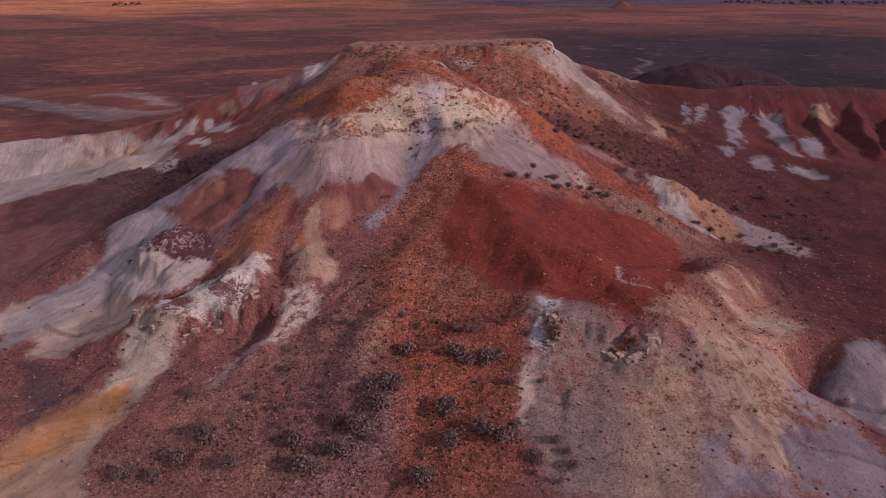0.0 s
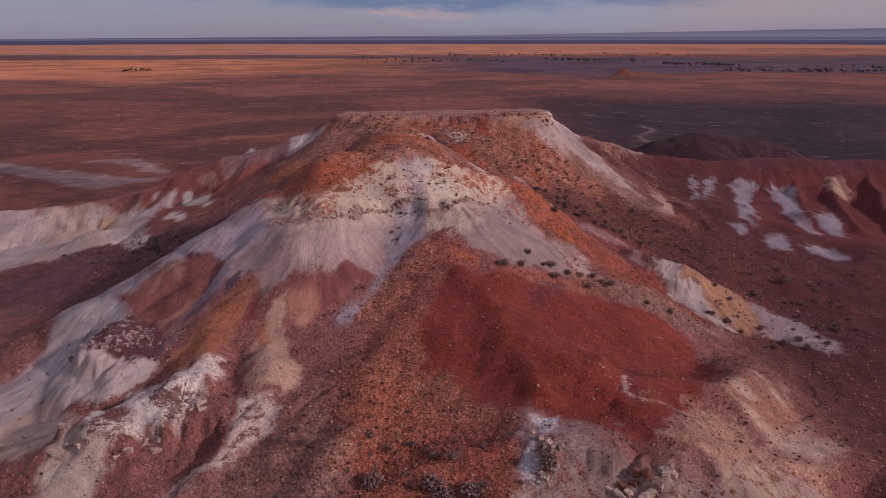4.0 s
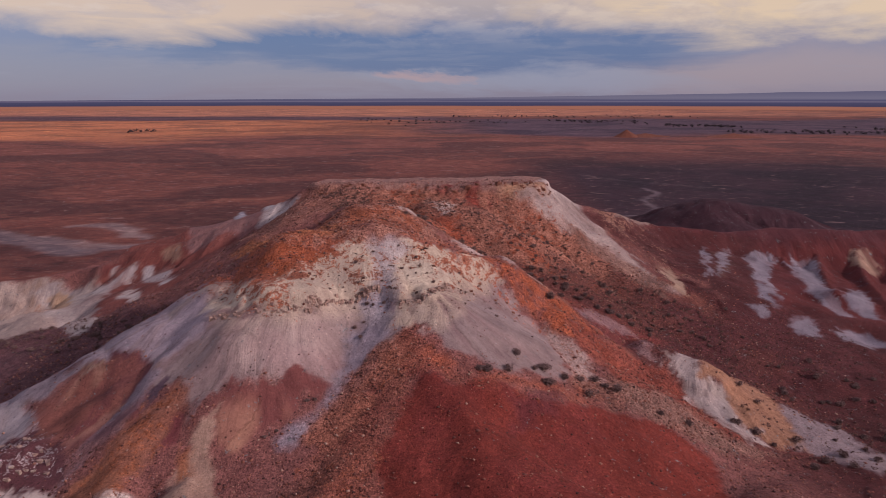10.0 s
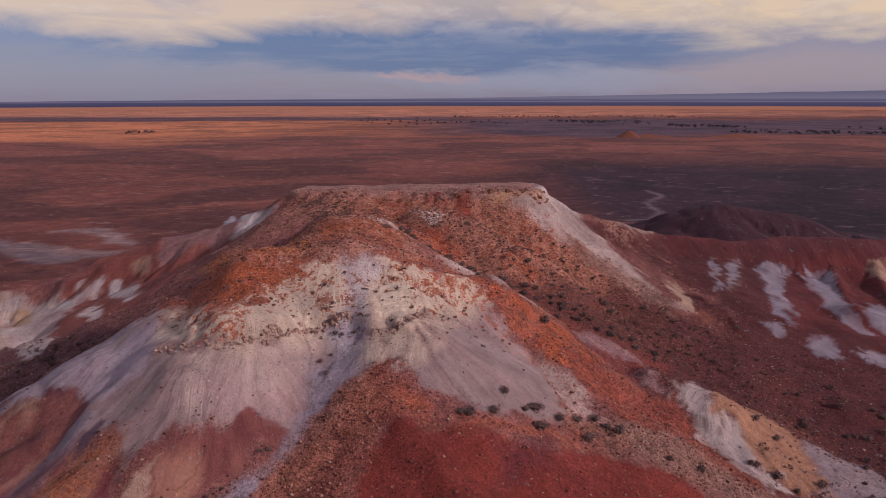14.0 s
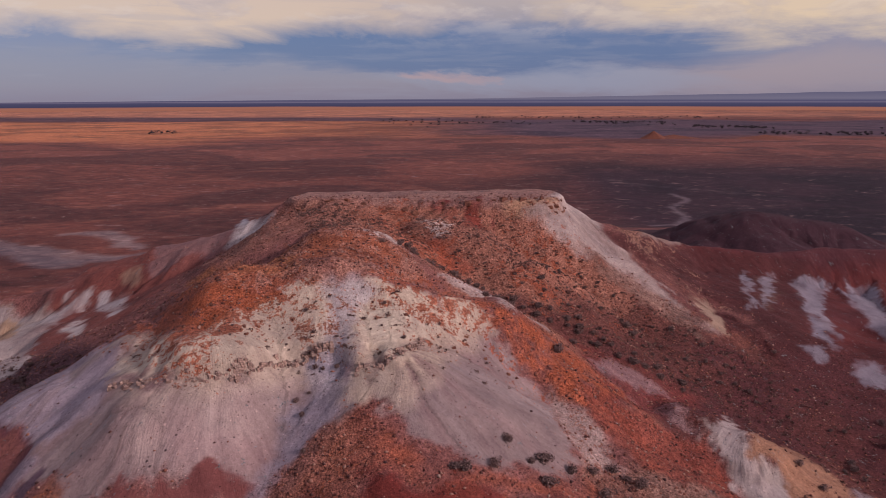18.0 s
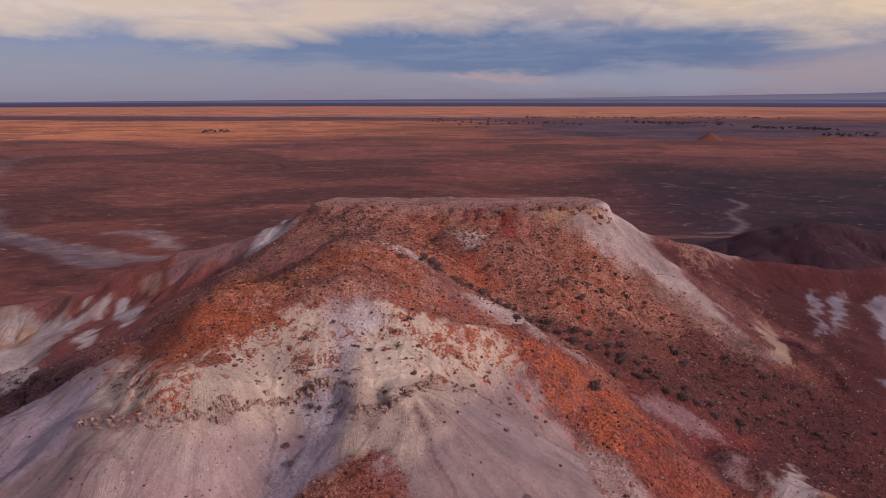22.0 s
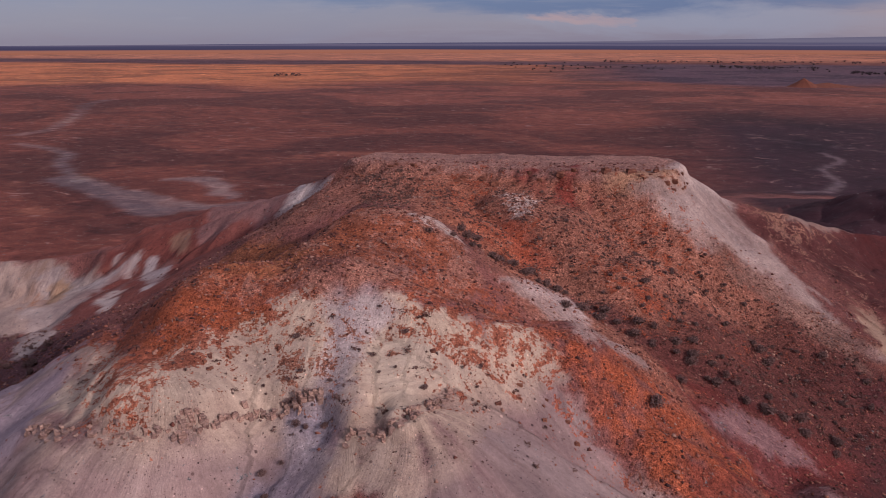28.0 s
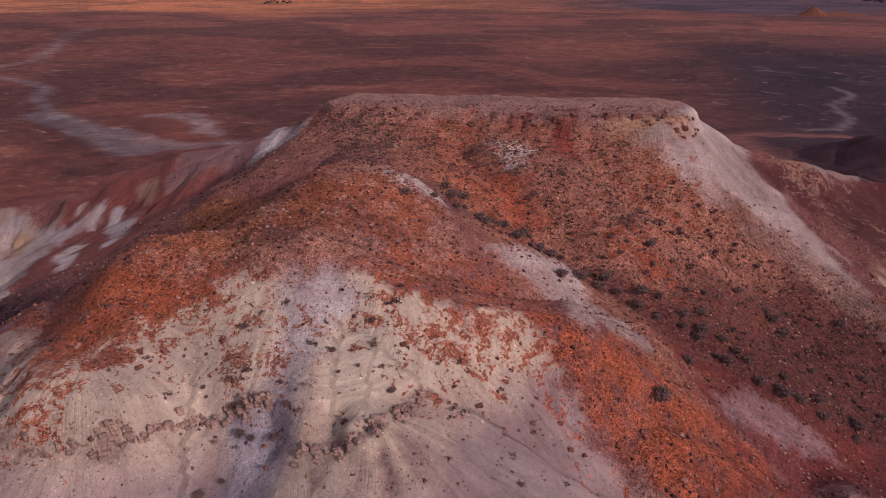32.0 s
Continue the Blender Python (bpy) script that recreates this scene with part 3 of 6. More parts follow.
    lay(within(X, Y, [(17.1, 169.6), (20.4, 171.5), (25, 176.9), (44.2, 269.2), (36.2, 181.5), (40.8, 176.2), (44.3, 171.2), (48.6, 167.2), (43.7, 168.1), (35.8, 167.2), (27.4, 167.5), (21.8, 168.1)], 1.6, 88), (0.36, 0.28, 0.255), 0.35)
    lay(within(X, Y, [(17.1, 169.6), (20.4, 171.5), (25, 176.9), (44.2, 269.2), (36.2, 181.5), (40.8, 176.2), (44.3, 171.2), (48.6, 167.2), (43.7, 168.1), (35.8, 167.2), (27.4, 167.5), (21.8, 168.1)], 1.6, 88) * np.clip(run * 0.5, 0, 0.6), PINK)
    lay(near_line(X, Y, [(16, 171), (22, 171), (25, 174)], 1.6, 1, 188), (0.33, 0.18, 0.115), 0.6)
    lay(within(X, Y, [(33.3, 179), (50.5, 193.7), (65.5, 199.8), (63.6, 183.5), (66.4, 158.6), (56, 168.9), (45.7, 168.5), (38.1, 173)], 2, 89), (0.15, 0.058, 0.050), 0.6)
    lay(within(X, Y, [(49, 253.8), (56.8, 229.8), (58.5, 198.3), (64.4, 197.6), (57.1, 173.9), (51.6, 179.2), (45, 182.2), (39.3, 187.6), (45.9, 270)], 2, 189) * np.clip(X / 6 - 5, 0, 1), (0.115, 0.040, 0.036), 0.6)
    strew(within(X, Y, [(49, 253.8), (56.8, 229.8), (58.5, 198.3), (64.4, 197.6), (57.1, 173.9), (51.6, 179.2), (45, 182.2), (39.3, 187.6), (45.9, 270)], 4, 189) * np.clip(X / 6 - 5, 0, 1) * np.clip(0.25 + 0.5 * n1, 0, 0.7), (0.27, 0.14, 0.10))
    # the red spur and its bowl
    lay(within(X, Y, [(-63.8, 29.8), (-9.9, 29), (-12, 60.4), (-16.1, 73), (-26, 62.1), (-39.9, 49.9), (-57.8, 37.7)], 6, 189) * np.clip(0.75 + 0.5 * n1, 0, 1), (0.225, 0.110, 0.088), 0.9)
    lay(within(X, Y, [(-4.7, 94.4), (-2.3, 89.4), (-4.8, 84.7), (-6.4, 74), (-5.2, 66.4), (2, 61.2), (6.5, 58.8), (2.6, 49.9), (-1.6, 40.2), (-1.4, 31.8), (-12, 32.8), (-11.8, 45.7), (-16.8, 54.3), (-16.9, 66.5), (-14.1, 76.4), (-9.7, 85.2)], 5, 90), (0.215, 0.062, 0.043), 1.0)
    strew(within(X, Y, [(-4.7, 94.4), (-2.3, 89.4), (-4.8, 84.7), (-6.4, 74), (-5.2, 66.4), (2, 61.2), (6.5, 58.8), (2.6, 49.9), (-1.6, 40.2), (-1.4, 31.8), (-12, 32.8), (-11.8, 45.7), (-16.8, 54.3), (-16.9, 66.5), (-14.1, 76.4), (-9.7, 85.2)], 6, 90) * np.clip(0.4 + 0.5 * n1, 0, 0.8), (0.28, 0.088, 0.05))
    lay(within(X, Y, [(-24, 34.1), (-13, 33.6), (-12, 46.5), (-17.1, 54.7), (-24.1, 50.6), (-29.9, 39.8)], 3, 190) * 0.6, (0.15, 0.075, 0.075), 1.0)
    lay(within(X, Y, [(8.1, 60.4), (-2, 56.1), (-14.1, 58.6), (-17.1, 70.4), (-12.8, 82.2), (-5, 95.5), (-3, 89.3), (-5, 77.8), (-0, 65.4)], 2, 191) * np.clip(0.5 + n1, 0, 1), (0.25, 0.10, 0.07), 1.0)
    lay(within(X, Y, [(-3.8, 88.1), (1, 86.2), (8, 88), (16.3, 89.3), (23.4, 93.1), (31.4, 94.3), (36.8, 90.7), (37.5, 79.2), (30.2, 64.4), (27.9, 61.8), (20.7, 52.5), (17.6, 53.6), (15.4, 55.7), (13.2, 56.4), (8, 58.8), (3.6, 60.6), (-0.9, 65.7), (-5.1, 68.6), (-6.4, 74.1), (-5.8, 81.1)], 1.2, 91), DARK_RED, 0.45)
    lay(within(X, Y, [(-3.8, 88.1), (1, 86.2), (8, 88), (16.3, 89.3), (23.4, 93.1), (31.4, 94.3), (36.8, 90.7), (37.5, 79.2), (30.2, 64.4), (27.9, 61.8), (20.7, 52.5), (17.6, 53.6), (15.4, 55.7), (13.2, 56.4), (8, 58.8), (3.6, 60.6), (-0.9, 65.7), (-5.1, 68.6), (-6.4, 74.1), (-5.8, 81.1)], 1.2, 91) * between(n1, 0.1, 9, 0.6) * 0.6, (0.15, 0.030, 0.026))
    lay(within(X, Y, [(19.1, 97.6), (26.1, 102.1), (33.7, 100.2), (44.6, 99.8), (38.6, 93.7), (29, 95.5), (22.5, 93.8)], 1.5, 92), (0.22, 0.10, 0.075), 1.0)
    # the knob: orange over white over lilac clay
    knob = within(X, Y + np.clip(92 - Y, 0, 3) * 0.5 * run, [(-76, 98), (-60, 105.5), (-45.1, 110), (-35.4, 109.7), (-26.2, 100), (-21.7, 106.2), (-16.9, 110.5), (-7.8, 113), (-0.4, 112.4), (7.4, 116.4), (11.1, 113.7), (16.4, 109.9), (19.2, 98.7), (17.7, 94.8), (7.5, 90.5), (0.5, 91.9), (-3.6, 95.8), (-6.6, 92.8), (-11, 88.1), (-15.9, 85.7), (-21.4, 87.2), (-27.6, 87.4), (-29.3, 84.2), (-31.9, 82.1), (-33.2, 87.4), (-37.7, 89.9), (-48.9, 96.9), (-56.9, 95.5)], 0.8, 93)
    level = H + 0.9 * n1 + 0.5 * n2
    lay(knob, LILAC, 0.12)
    lay(knob * np.clip(run * 0.55, 0, 0.55), (0.27, 0.165, 0.16))
    lay(knob * np.clip(-run * 0.45, 0, 0.4), (0.33, 0.26, 0.25))
    lay(knob * between(level, 29.8, 60, 2.0), WHITE, 0.18)
    lay(knob * between(H + 0.4 * n2, 30.2, 31.9, 0.5) * between(X, -36, 4, 3) * np.clip(0.5 + 0.7 * run, 0, 1), (0.19, 0.115, 0.11), 0.3)
    strew(knob * between(level, 33.4, 60, 4.0) * np.clip(0.24 + 0.2 * n1, 0, 0.5), (0.30, 0.115, 0.07))
    lay(within(X, Y, [(-27.3, 93.5), (-18.2, 96), (-12.1, 99.3), (-13.2, 93.6), (-18.5, 88), (-26.2, 88.2), (-29.8, 90.6)], 2, 195) * 0.6, (0.36, 0.26, 0.235))
    lay(within(X, Y, [(-23.8, 91.5), (-14.7, 93), (-11.3, 91.9), (-14, 88), (-22.7, 86.4)], 2, 196) * 0.6, (0.30, 0.19, 0.18))
    lay(within(X, Y, [(-18.5, 102.6), (-15.7, 108.2), (-13, 110.4), (-11.2, 107.2), (-11.2, 103.1), (-18.2, 98.7), (-23.4, 96.1), (-36.4, 103.1), (-35.9, 106.2), (-21.6, 96.4)], 1.2, 197), (0.41, 0.32, 0.25), 0.12)
    lay(within(X, Y, [(-6.8, 109.3), (-4.9, 110.3), (-0.4, 111), (2.9, 109.1), (1.6, 105.5), (-1.8, 104.2), (-5, 105.6)], 1.0, 198), (0.44, 0.345, 0.27), 0.1)
    lay(within(X, Y, [(-11.7, 112.7), (-7.9, 113.5), (-5.7, 110), (-6.3, 105.7), (-6.5, 100.8), (-8.4, 99.2), (-10.5, 101.6), (-10.7, 107.2)], 1.0, 199) * 0.7, (0.36, 0.305, 0.315), 0.35)
    for k, (patch_, much) in enumerate((([(-39.8, 112), (-34.7, 113), (-29.5, 115.8), (-20.4, 113.9), (-14.1, 113.3), (-13.9, 110.6), (-17.3, 107.7), (-19.2, 102.2), (-20.8, 96.9), (-24.6, 97.1)], 0.76), ([(-7, 115.1), (-0.7, 114.6), (4, 117.2), (9, 116.5), (12, 114.3), (7, 111.3), (4, 108.6), (2, 106.5), (-0, 109), (-3, 110.5)], 0.66))):
        strew(within(X, Y, patch_, 4, 200 + k) * np.clip(much + 0.14 * n1 + 0.14 * n2, 0, 1), (0.31, 0.092, 0.05))
    for k, bed_ in enumerate(([(-32.6, 97.4), (-29.3, 96.4), (-23, 96.1), (-18.4, 97.6), (-17, 98.4), (-14.2, 101.8), (-10.8, 102.7), (-9, 103.1)], [(-5.1, 99.7), (-2.6, 100), (-1.4, 101.3), (-0, 104.2), (1.6, 105.9)])):
        lay(near_line(X, Y - 0.5, bed_, 0.5, 0.6, 207 + k) * np.clip(0.55 + 0.5 * run, 0, 0.9), (0.20, 0.12, 0.105), 0.4)
    # bluish shade in the gully beside the spur head, put into the clay colour
    lay(within(X, Y, [(-12, 103), (-7.3, 103.5), (-4.9, 97.6), (-7.4, 92.9), (-13.7, 85.6), (-11.6, 93.7)], 1.5, 96) * 0.6, (0.28, 0.25, 0.30), 0.4)
    lay(near_line(X, Y, [(-4.8, 99.3), (-4.6, 96.1)], 0.9, 0.6, 97), WHITE, 0.1)
    lay(within(X, Y, [(6.2, 117.2), (15, 118.7), (23.6, 115.3), (30.3, 109), (33.2, 101.5), (27.3, 103), (22.9, 108.6), (16.7, 111.6), (9, 115.7)], 1.2, 98) * np.clip(0.75 + spots, 0, 1), (0.34, 0.092, 0.046), 1.0)
    strew(within(X, Y, [(6.2, 117.2), (15, 118.7), (23.6, 115.3), (30.3, 109), (33.2, 101.5), (27.3, 103), (22.9, 108.6), (16.7, 111.6), (9, 115.7)], 12, 98) * knob * 0.9, (0.31, 0.085, 0.046))
    strew(within(X, Y, [(16.4, 109.9), (22.8, 108.2), (24.7, 99.9), (19.1, 97.6)], 5, 100) * 0.45, (0.28, 0.11, 0.075))
    lay(within(X, Y, [(19.7, 135.8), (24.6, 134.6), (30.3, 132.8), (37.9, 134.3), (44.6, 134.3), (42.8, 129), (37.1, 131.2), (31.2, 131.4), (26.2, 128.8), (21.6, 130)], 1.5, 240) * 0.9, (0.15, 0.032, 0.027), 0.7)
    lay(within(X, Y, [(25, 126.4), (28.9, 124.9), (33.3, 122.7), (35.2, 118.8), (25.1, 112.4), (23.8, 115.4)], 1.5, 241) * 0.9, (0.15, 0.030, 0.026), 0.7)
    lay(within(X, Y, [(22.6, 123.9), (29.7, 131.8), (37.1, 118.5), (37.3, 115.1), (30.6, 120.8)], 1, 99), (0.25, 0.145, 0.14), 0.6)
    lay(within(X, Y, [(16.4, 109.9), (22.8, 108.2), (24.7, 99.9), (19.1, 97.6)], 1, 100) * 0.8, (0.36, 0.26, 0.23), 0.6)
    lay(within(X, Y, [(3.2, 128.5), (6.2, 142.1), (12, 138.1), (15.4, 122.9), (7.5, 134.2)], 0.8, 101) * 0.85, (0.40, 0.32, 0.30), 0.6)
    strew(within(X, Y, [(-13, 146), (-6.7, 131.2), (-1.6, 129.3), (-3.9, 129.5), (-8.3, 131.6)], 2.2, 102) * 0.85, (0.48, 0.38, 0.34))
    top = within(X, Y, [(-34, 118), (-22.8, 110.3), (-12.2, 112.6), (-3, 113.9), (6.1, 117.7), (-1.4, 129.1), (-12, 146), (-20, 150), (-28, 132)], 1.5, 103) * between(H, 34.5, 60, 1)
    lay(top, (0.32, 0.145, 0.105), 0.9)
    strew(top * np.clip(0.42 + 0.6 * n1, 0, 0.85), (0.31, 0.092, 0.046))
    lay(within(X, Y, [(-30.8, 118.6), (-26, 119.5), (-21.1, 120.6), (-20.2, 117.6), (-27, 115.7)], 1, 104) * 0.9, (0.27, 0.115, 0.05), 0.9)
    lay(within(X, Y, [(-18.7, 125.1), (-14.7, 131), (-12.7, 126.9), (-11.9, 122.2), (-15.1, 121.1)], 1.5, 105) * 0.9, (0.28, 0.088, 0.044), 0.9)
    lay(within(X, Y, [(-20.4, 118), (-12.9, 125), (-11.7, 114.8), (-18.4, 116.5)], 1.2, 106) * 0.8, (0.12, 0.045, 0.042), 0.9)
    lay(within(X, Y, [(-8.5, 123.8), (-4.9, 126), (-4, 121.9), (-6.4, 119.2)], 1.2, 107) * 0.8, (0.19, 0.115, 0.11), 0.9)
    # red beds below the lilac clay
    lay(within(X, Y + 1.6 * run, [(-27.4, 87), (-22.7, 86.4), (-14.8, 88.2), (-13.2, 87.3), (-16.6, 85), (-21, 81), (-25.4, 79.3), (-28.6, 81.9)], 0.7, 108), (0.165, 0.055, 0.05), 0.1)
    lay(within(X, Y + 1.6 * run, [(-27.4, 87), (-22.7, 86.4), (-14.8, 88.2), (-13.2, 87.3), (-16.6, 85), (-21, 81), (-25.4, 79.3), (-28.6, 81.9)], 0.7, 108) * between(Y - 0.2 * X, 70, 89, 3) * np.clip(0.3 + run, 0, 1), (0.33, 0.17, 0.115))
    lay(within(X, Y + 1.6 * run, [(-55, 95.3), (-48.9, 96.9), (-44.8, 97.5), (-37.1, 90.7), (-39.5, 84.9), (-42.6, 83), (-51.2, 87.6), (-56, 90.6)], 0.7, 109), (0.155, 0.05, 0.05), 0.15)
    lay(within(X, Y + 1.6 * run, [(-55, 95.3), (-48.9, 96.9), (-44.8, 97.5), (-37.1, 90.7), (-39.5, 84.9), (-42.6, 83), (-51.2, 87.6), (-56, 90.6)], 0.7, 109) * np.clip(0.2 + run, 0, 0.8), (0.28, 0.14, 0.105))
    lay(within(X, Y + 1.6 * run, [(-56.8, 92.7), (-52.1, 97.4), (-47.7, 99), (-42.3, 93.8), (-45.6, 88.8), (-47.7, 85.5), (-52.2, 83.8)], 0.7, 110) * 0.6, (0.19, 0.07, 0.055), 0.2)
    lay(within(X, Y + 1.6 * run, [(-33.4, 87.1), (-31.5, 81.9), (-33.4, 79.9), (-40.2, 82.5), (-37.6, 85.6)], 0.7, 111), (0.15, 0.042, 0.044), 0.2)
    # the pale front slopes
    front = within(X + 0.8 * run, Y, [(6.9, 59), (12.6, 57.2), (15, 52.4), (15.2, 50.5), (19.2, 48.9), (22.5, 51), (25.4, 51.1), (26.1, 47.7), (30.4, 53.7), (34.1, 54.6), (41.2, 52.3), (42.6, 47.8), (44.4, 39.1), (42.3, 32.2), (6.2, 30.3), (4.5, 38.1), (6.1, 48.2)], 3.5, 112)
    lay(front, (0.25, 0.168, 0.155), 0.5)
    lay(front * np.clip(run * 0.6, 0, 0.6), (0.23, 0.18, 0.20))
    strew(front * np.clip(0.2 + 0.4 * n1, 0, 0.6), (0.22, 0.095, 0.07))
    lay(within(X, Y, [(28.4, 52.3), (34.1, 54.6), (41.1, 52.5), (40.5, 49.5), (32.6, 38.2), (27.2, 31.1), (22.3, 29.7), (26.2, 43)], 2.5, 113), (0.345, 0.235, 0.185), 0.15)
    lay(within(X, Y, [(28.4, 52.3), (34.1, 54.6), (41.1, 52.5), (40.5, 49.5), (32.6, 38.2), (27.2, 31.1), (22.3, 29.7), (26.2, 43)], 2.5, 113) * np.clip(run * 0.6, 0, 0.6), (0.30, 0.17, 0.115), 0.15)
    lay(within(X, Y, [(40.9, 49.8), (44.2, 45.2), (46, 38.5), (42.5, 32.5), (33.4, 31.3), (33.4, 37.4)], 2.5, 213) * 0.9, (0.215, 0.165, 0.19), 0.15)
    # shadow in the gully between the pale spurs, put into its colour
    lay(within(X, Y, [(47, 54.5), (49.9, 53.5), (49.5, 47.8), (47.6, 42.9), (44.7, 46.3)], 1.2, 214) * 0.8, (0.10, 0.07, 0.09), 0.1)
    lay(within(X, Y, [(9.5, 43.9), (18.2, 44.6), (25.7, 39.3), (22.6, 30.3), (11.1, 30)], 3, 192) * np.clip(0.4 + n1, 0, 1), (0.30, 0.185, 0.13), 0.6)
    lay(within(X, Y, [(7.1, 58.4), (10.4, 58), (8.2, 51.6), (6.9, 47.2), (6.1, 48.8)], 0.7, 114), (0.42, 0.38, 0.40), 0.6)
    lay(within(X, Y, [(4.3, 48.4), (5.7, 48.2), (4.3, 38.8), (2.6, 38.7)], 0.6, 115), (0.36, 0.25, 0.20), 0.2)
    lay(within(X, Y, [(29, 64.5), (33.5, 62.4), (36.9, 57.7), (42.6, 55.6), (44, 53.9), (34.1, 54.7), (27.3, 51.9), (21.9, 54.8)], 1, 116), (0.30, 0.165, 0.12), 0.6)
    lay(within(X, Y, [(33.5, 65.1), (35.8, 69.6), (41.1, 75.1), (45.8, 73.6), (46.2, 67.5), (47.2, 60.6), (40.9, 56.7), (37, 62.6)], 2.5, 117), (0.26, 0.125, 0.09), 0.5)
    lay(within(X, Y, [(33.5, 65.1), (35.8, 69.6), (41.1, 75.1), (45.8, 73.6), (46.2, 67.5), (47.2, 60.6), (40.9, 56.7), (37, 62.6)], 2.5, 117) * np.clip(run * 1.1, 0, 0.9), (0.38, 0.27, 0.21))
    lay(near_line(X, Y, [(20.4, 66), (19.8, 63), (22.1, 60.9), (26.2, 62.2), (28.4, 62.6)], 0.12, 0.3, 118), (0.36, 0.26, 0.24), 0.2)
    strew(within(X, Y, [(20.5, 66), (25, 66.6), (28.4, 65.7), (27.3, 62.7), (22, 60.4), (19.9, 62.2)], 5, 119) * 0.42, (0.34, 0.24, 0.22))
    strew(within(X, Y, [(-3.8, 88.1), (1, 86.2), (8, 88), (16.3, 89.3), (23.4, 93.1), (31.4, 94.3), (36.8, 90.7), (37.5, 79.2), (30.2, 64.4), (27.9, 61.8), (20.7, 52.5), (17.6, 53.6), (15.4, 55.7), (13.2, 56.4), (8, 58.8), (3.6, 60.6), (-0.9, 65.7), (-5.1, 68.6), (-6.4, 74.1), (-5.8, 81.1)], 9, 91) * np.clip(0.12 + 0.45 * n1, 0, 0.4), (0.20, 0.045, 0.03))
    lay(within(X, Y, [(47.7, 51.5), (57.8, 55.7), (71.8, 58.8), (87.2, 53.3), (67.6, 43.8), (49.8, 41.3)], 1.5, 193), (0.33, 0.26, 0.26), 0.2)
    # the left-hand spurs
    lay(within(X, Y, [(-76.6, 132.2), (-59.1, 115.4), (-50.8, 99.9), (-55.9, 98), (-72.4, 107.2), (-90.6, 113.8), (-97.4, 120.5), (-80.4, 116.2)], 1.5, 220), (0.135, 0.06, 0.06), 0.7)
    lay(within(X, Y, [(-71.1, 104.2), (-60, 97.9), (-50.3, 83.5), (-57.9, 82.7), (-56.5, 75.6), (-59.5, 70.3), (-69.3, 74.8), (-73.4, 69.8), (-71.3, 80), (-66.5, 87.8)], 1.0, 119), (0.30, 0.25, 0.26), 0.1)
    lay(within(X, Y, [(-49.9, 96.8), (-59.9, 103.3), (-73.7, 110.2), (-66.1, 96.3), (-54.9, 94.3), (-50.8, 94.7)], 1, 120) * 0.7, (0.25, 0.20, 0.225), 0.3)
    lay(within(X, Y, [(-36.7, 109.3), (-31.9, 95), (-36.9, 93.1), (-45.3, 98.4), (-50.4, 98.3), (-59.9, 103.3), (-55, 106.9), (-49.2, 111.9), (-43.1, 112.2)], 1.2, 221) * np.clip(0.7 + 0.6 * run, 0, 1), (0.27, 0.21, 0.235), 0.2)
    lay(within(X, Y, [(-40.4, 82.4), (-37.5, 86.7), (-32.5, 87), (-32.2, 85.3), (-33.9, 80.5), (-36.5, 75.8), (-35.6, 73), (-40.3, 74.5), (-42, 77.8), (-40.7, 80.9)], 0.8, 222), (0.23, 0.095, 0.065), 0.4)
    strew(within(X, Y, [(-40.4, 82.4), (-37.5, 86.7), (-32.5, 87), (-32.2, 85.3), (-33.9, 80.5), (-36.5, 75.8), (-35.6, 73), (-40.3, 74.5), (-42, 77.8), (-40.7, 80.9)], 3, 222) * 0.5, (0.30, 0.10, 0.05))
    lay(within(X, Y, [(-47.9, 99.9), (-40.8, 96.8), (-39.3, 88.3), (-44.1, 91.1), (-45.1, 88.7), (-47.4, 95.6)], 0.7, 223), (0.115, 0.040, 0.046), 0.2)
    lay(within(X, Y, [(-53.4, 95.4), (-51.7, 97.6), (-47.9, 98.1), (-47.8, 94.1), (-49.8, 92.3), (-52, 93)], 0.8, 224) * 0.8, (0.30, 0.19, 0.13), 0.2)
    lay(within(X, Y, [(-37.6, 85.8), (-35, 90.1), (-36.5, 91.2), (-38.9, 87.5)], 0.5, 225), (0.085, 0.05, 0.065), 0.2)
    lay(within(X, Y, [(-39.3, 94.1), (-36.5, 91.8), (-39.4, 84.5), (-41.8, 81.5), (-43.5, 76.8), (-46.5, 75.5), (-45.7, 79.5), (-44.3, 86.4)], 0.7, 226) * np.clip(0.6 + 0.7 * run, 0, 1), (0.22, 0.165, 0.185), 0.3)
    lay(within(X, Y, [(-29.5, 79.9), (-27.5, 83.5), (-26.1, 78.9), (-24.3, 73.5), (-24.8, 68), (-28.9, 66.9), (-30.7, 71.7)], 0.8, 227), (0.33, 0.205, 0.155), 0.3)
    lay(near_line(X, Y, [(-8.5, 91.1), (-13.3, 86), (-19, 80.4)], 0.9, 0.7, 228), (0.23, 0.18, 0.205), 0.6)
    lay(within(X, Y, [(-71.9, 63.1), (-64.1, 57.9), (-58.5, 53.1), (-55, 52.3), (-57.8, 45.6), (-60.7, 43.6)], 1.2, 229) * 0.9, (0.095, 0.05, 0.056), 0.5)
    lay(within(X, Y, [(-55.8, 79.8), (-46, 77.3), (-45.7, 74.5), (-48.5, 71.6), (-51.9, 70.6), (-57.2, 78.3)], 0.5, 230), (0.40, 0.31, 0.275), 0.1)
    lay(within(X, Y, [(-71.3, 80), (-63.3, 80), (-52, 64.9), (-58.6, 62.8), (-70.4, 62.9), (-76.1, 73.2), (-84.8, 68.5), (-82.9, 80.5)], 1.3, 121), (0.36, 0.255, 0.205), 0.05)
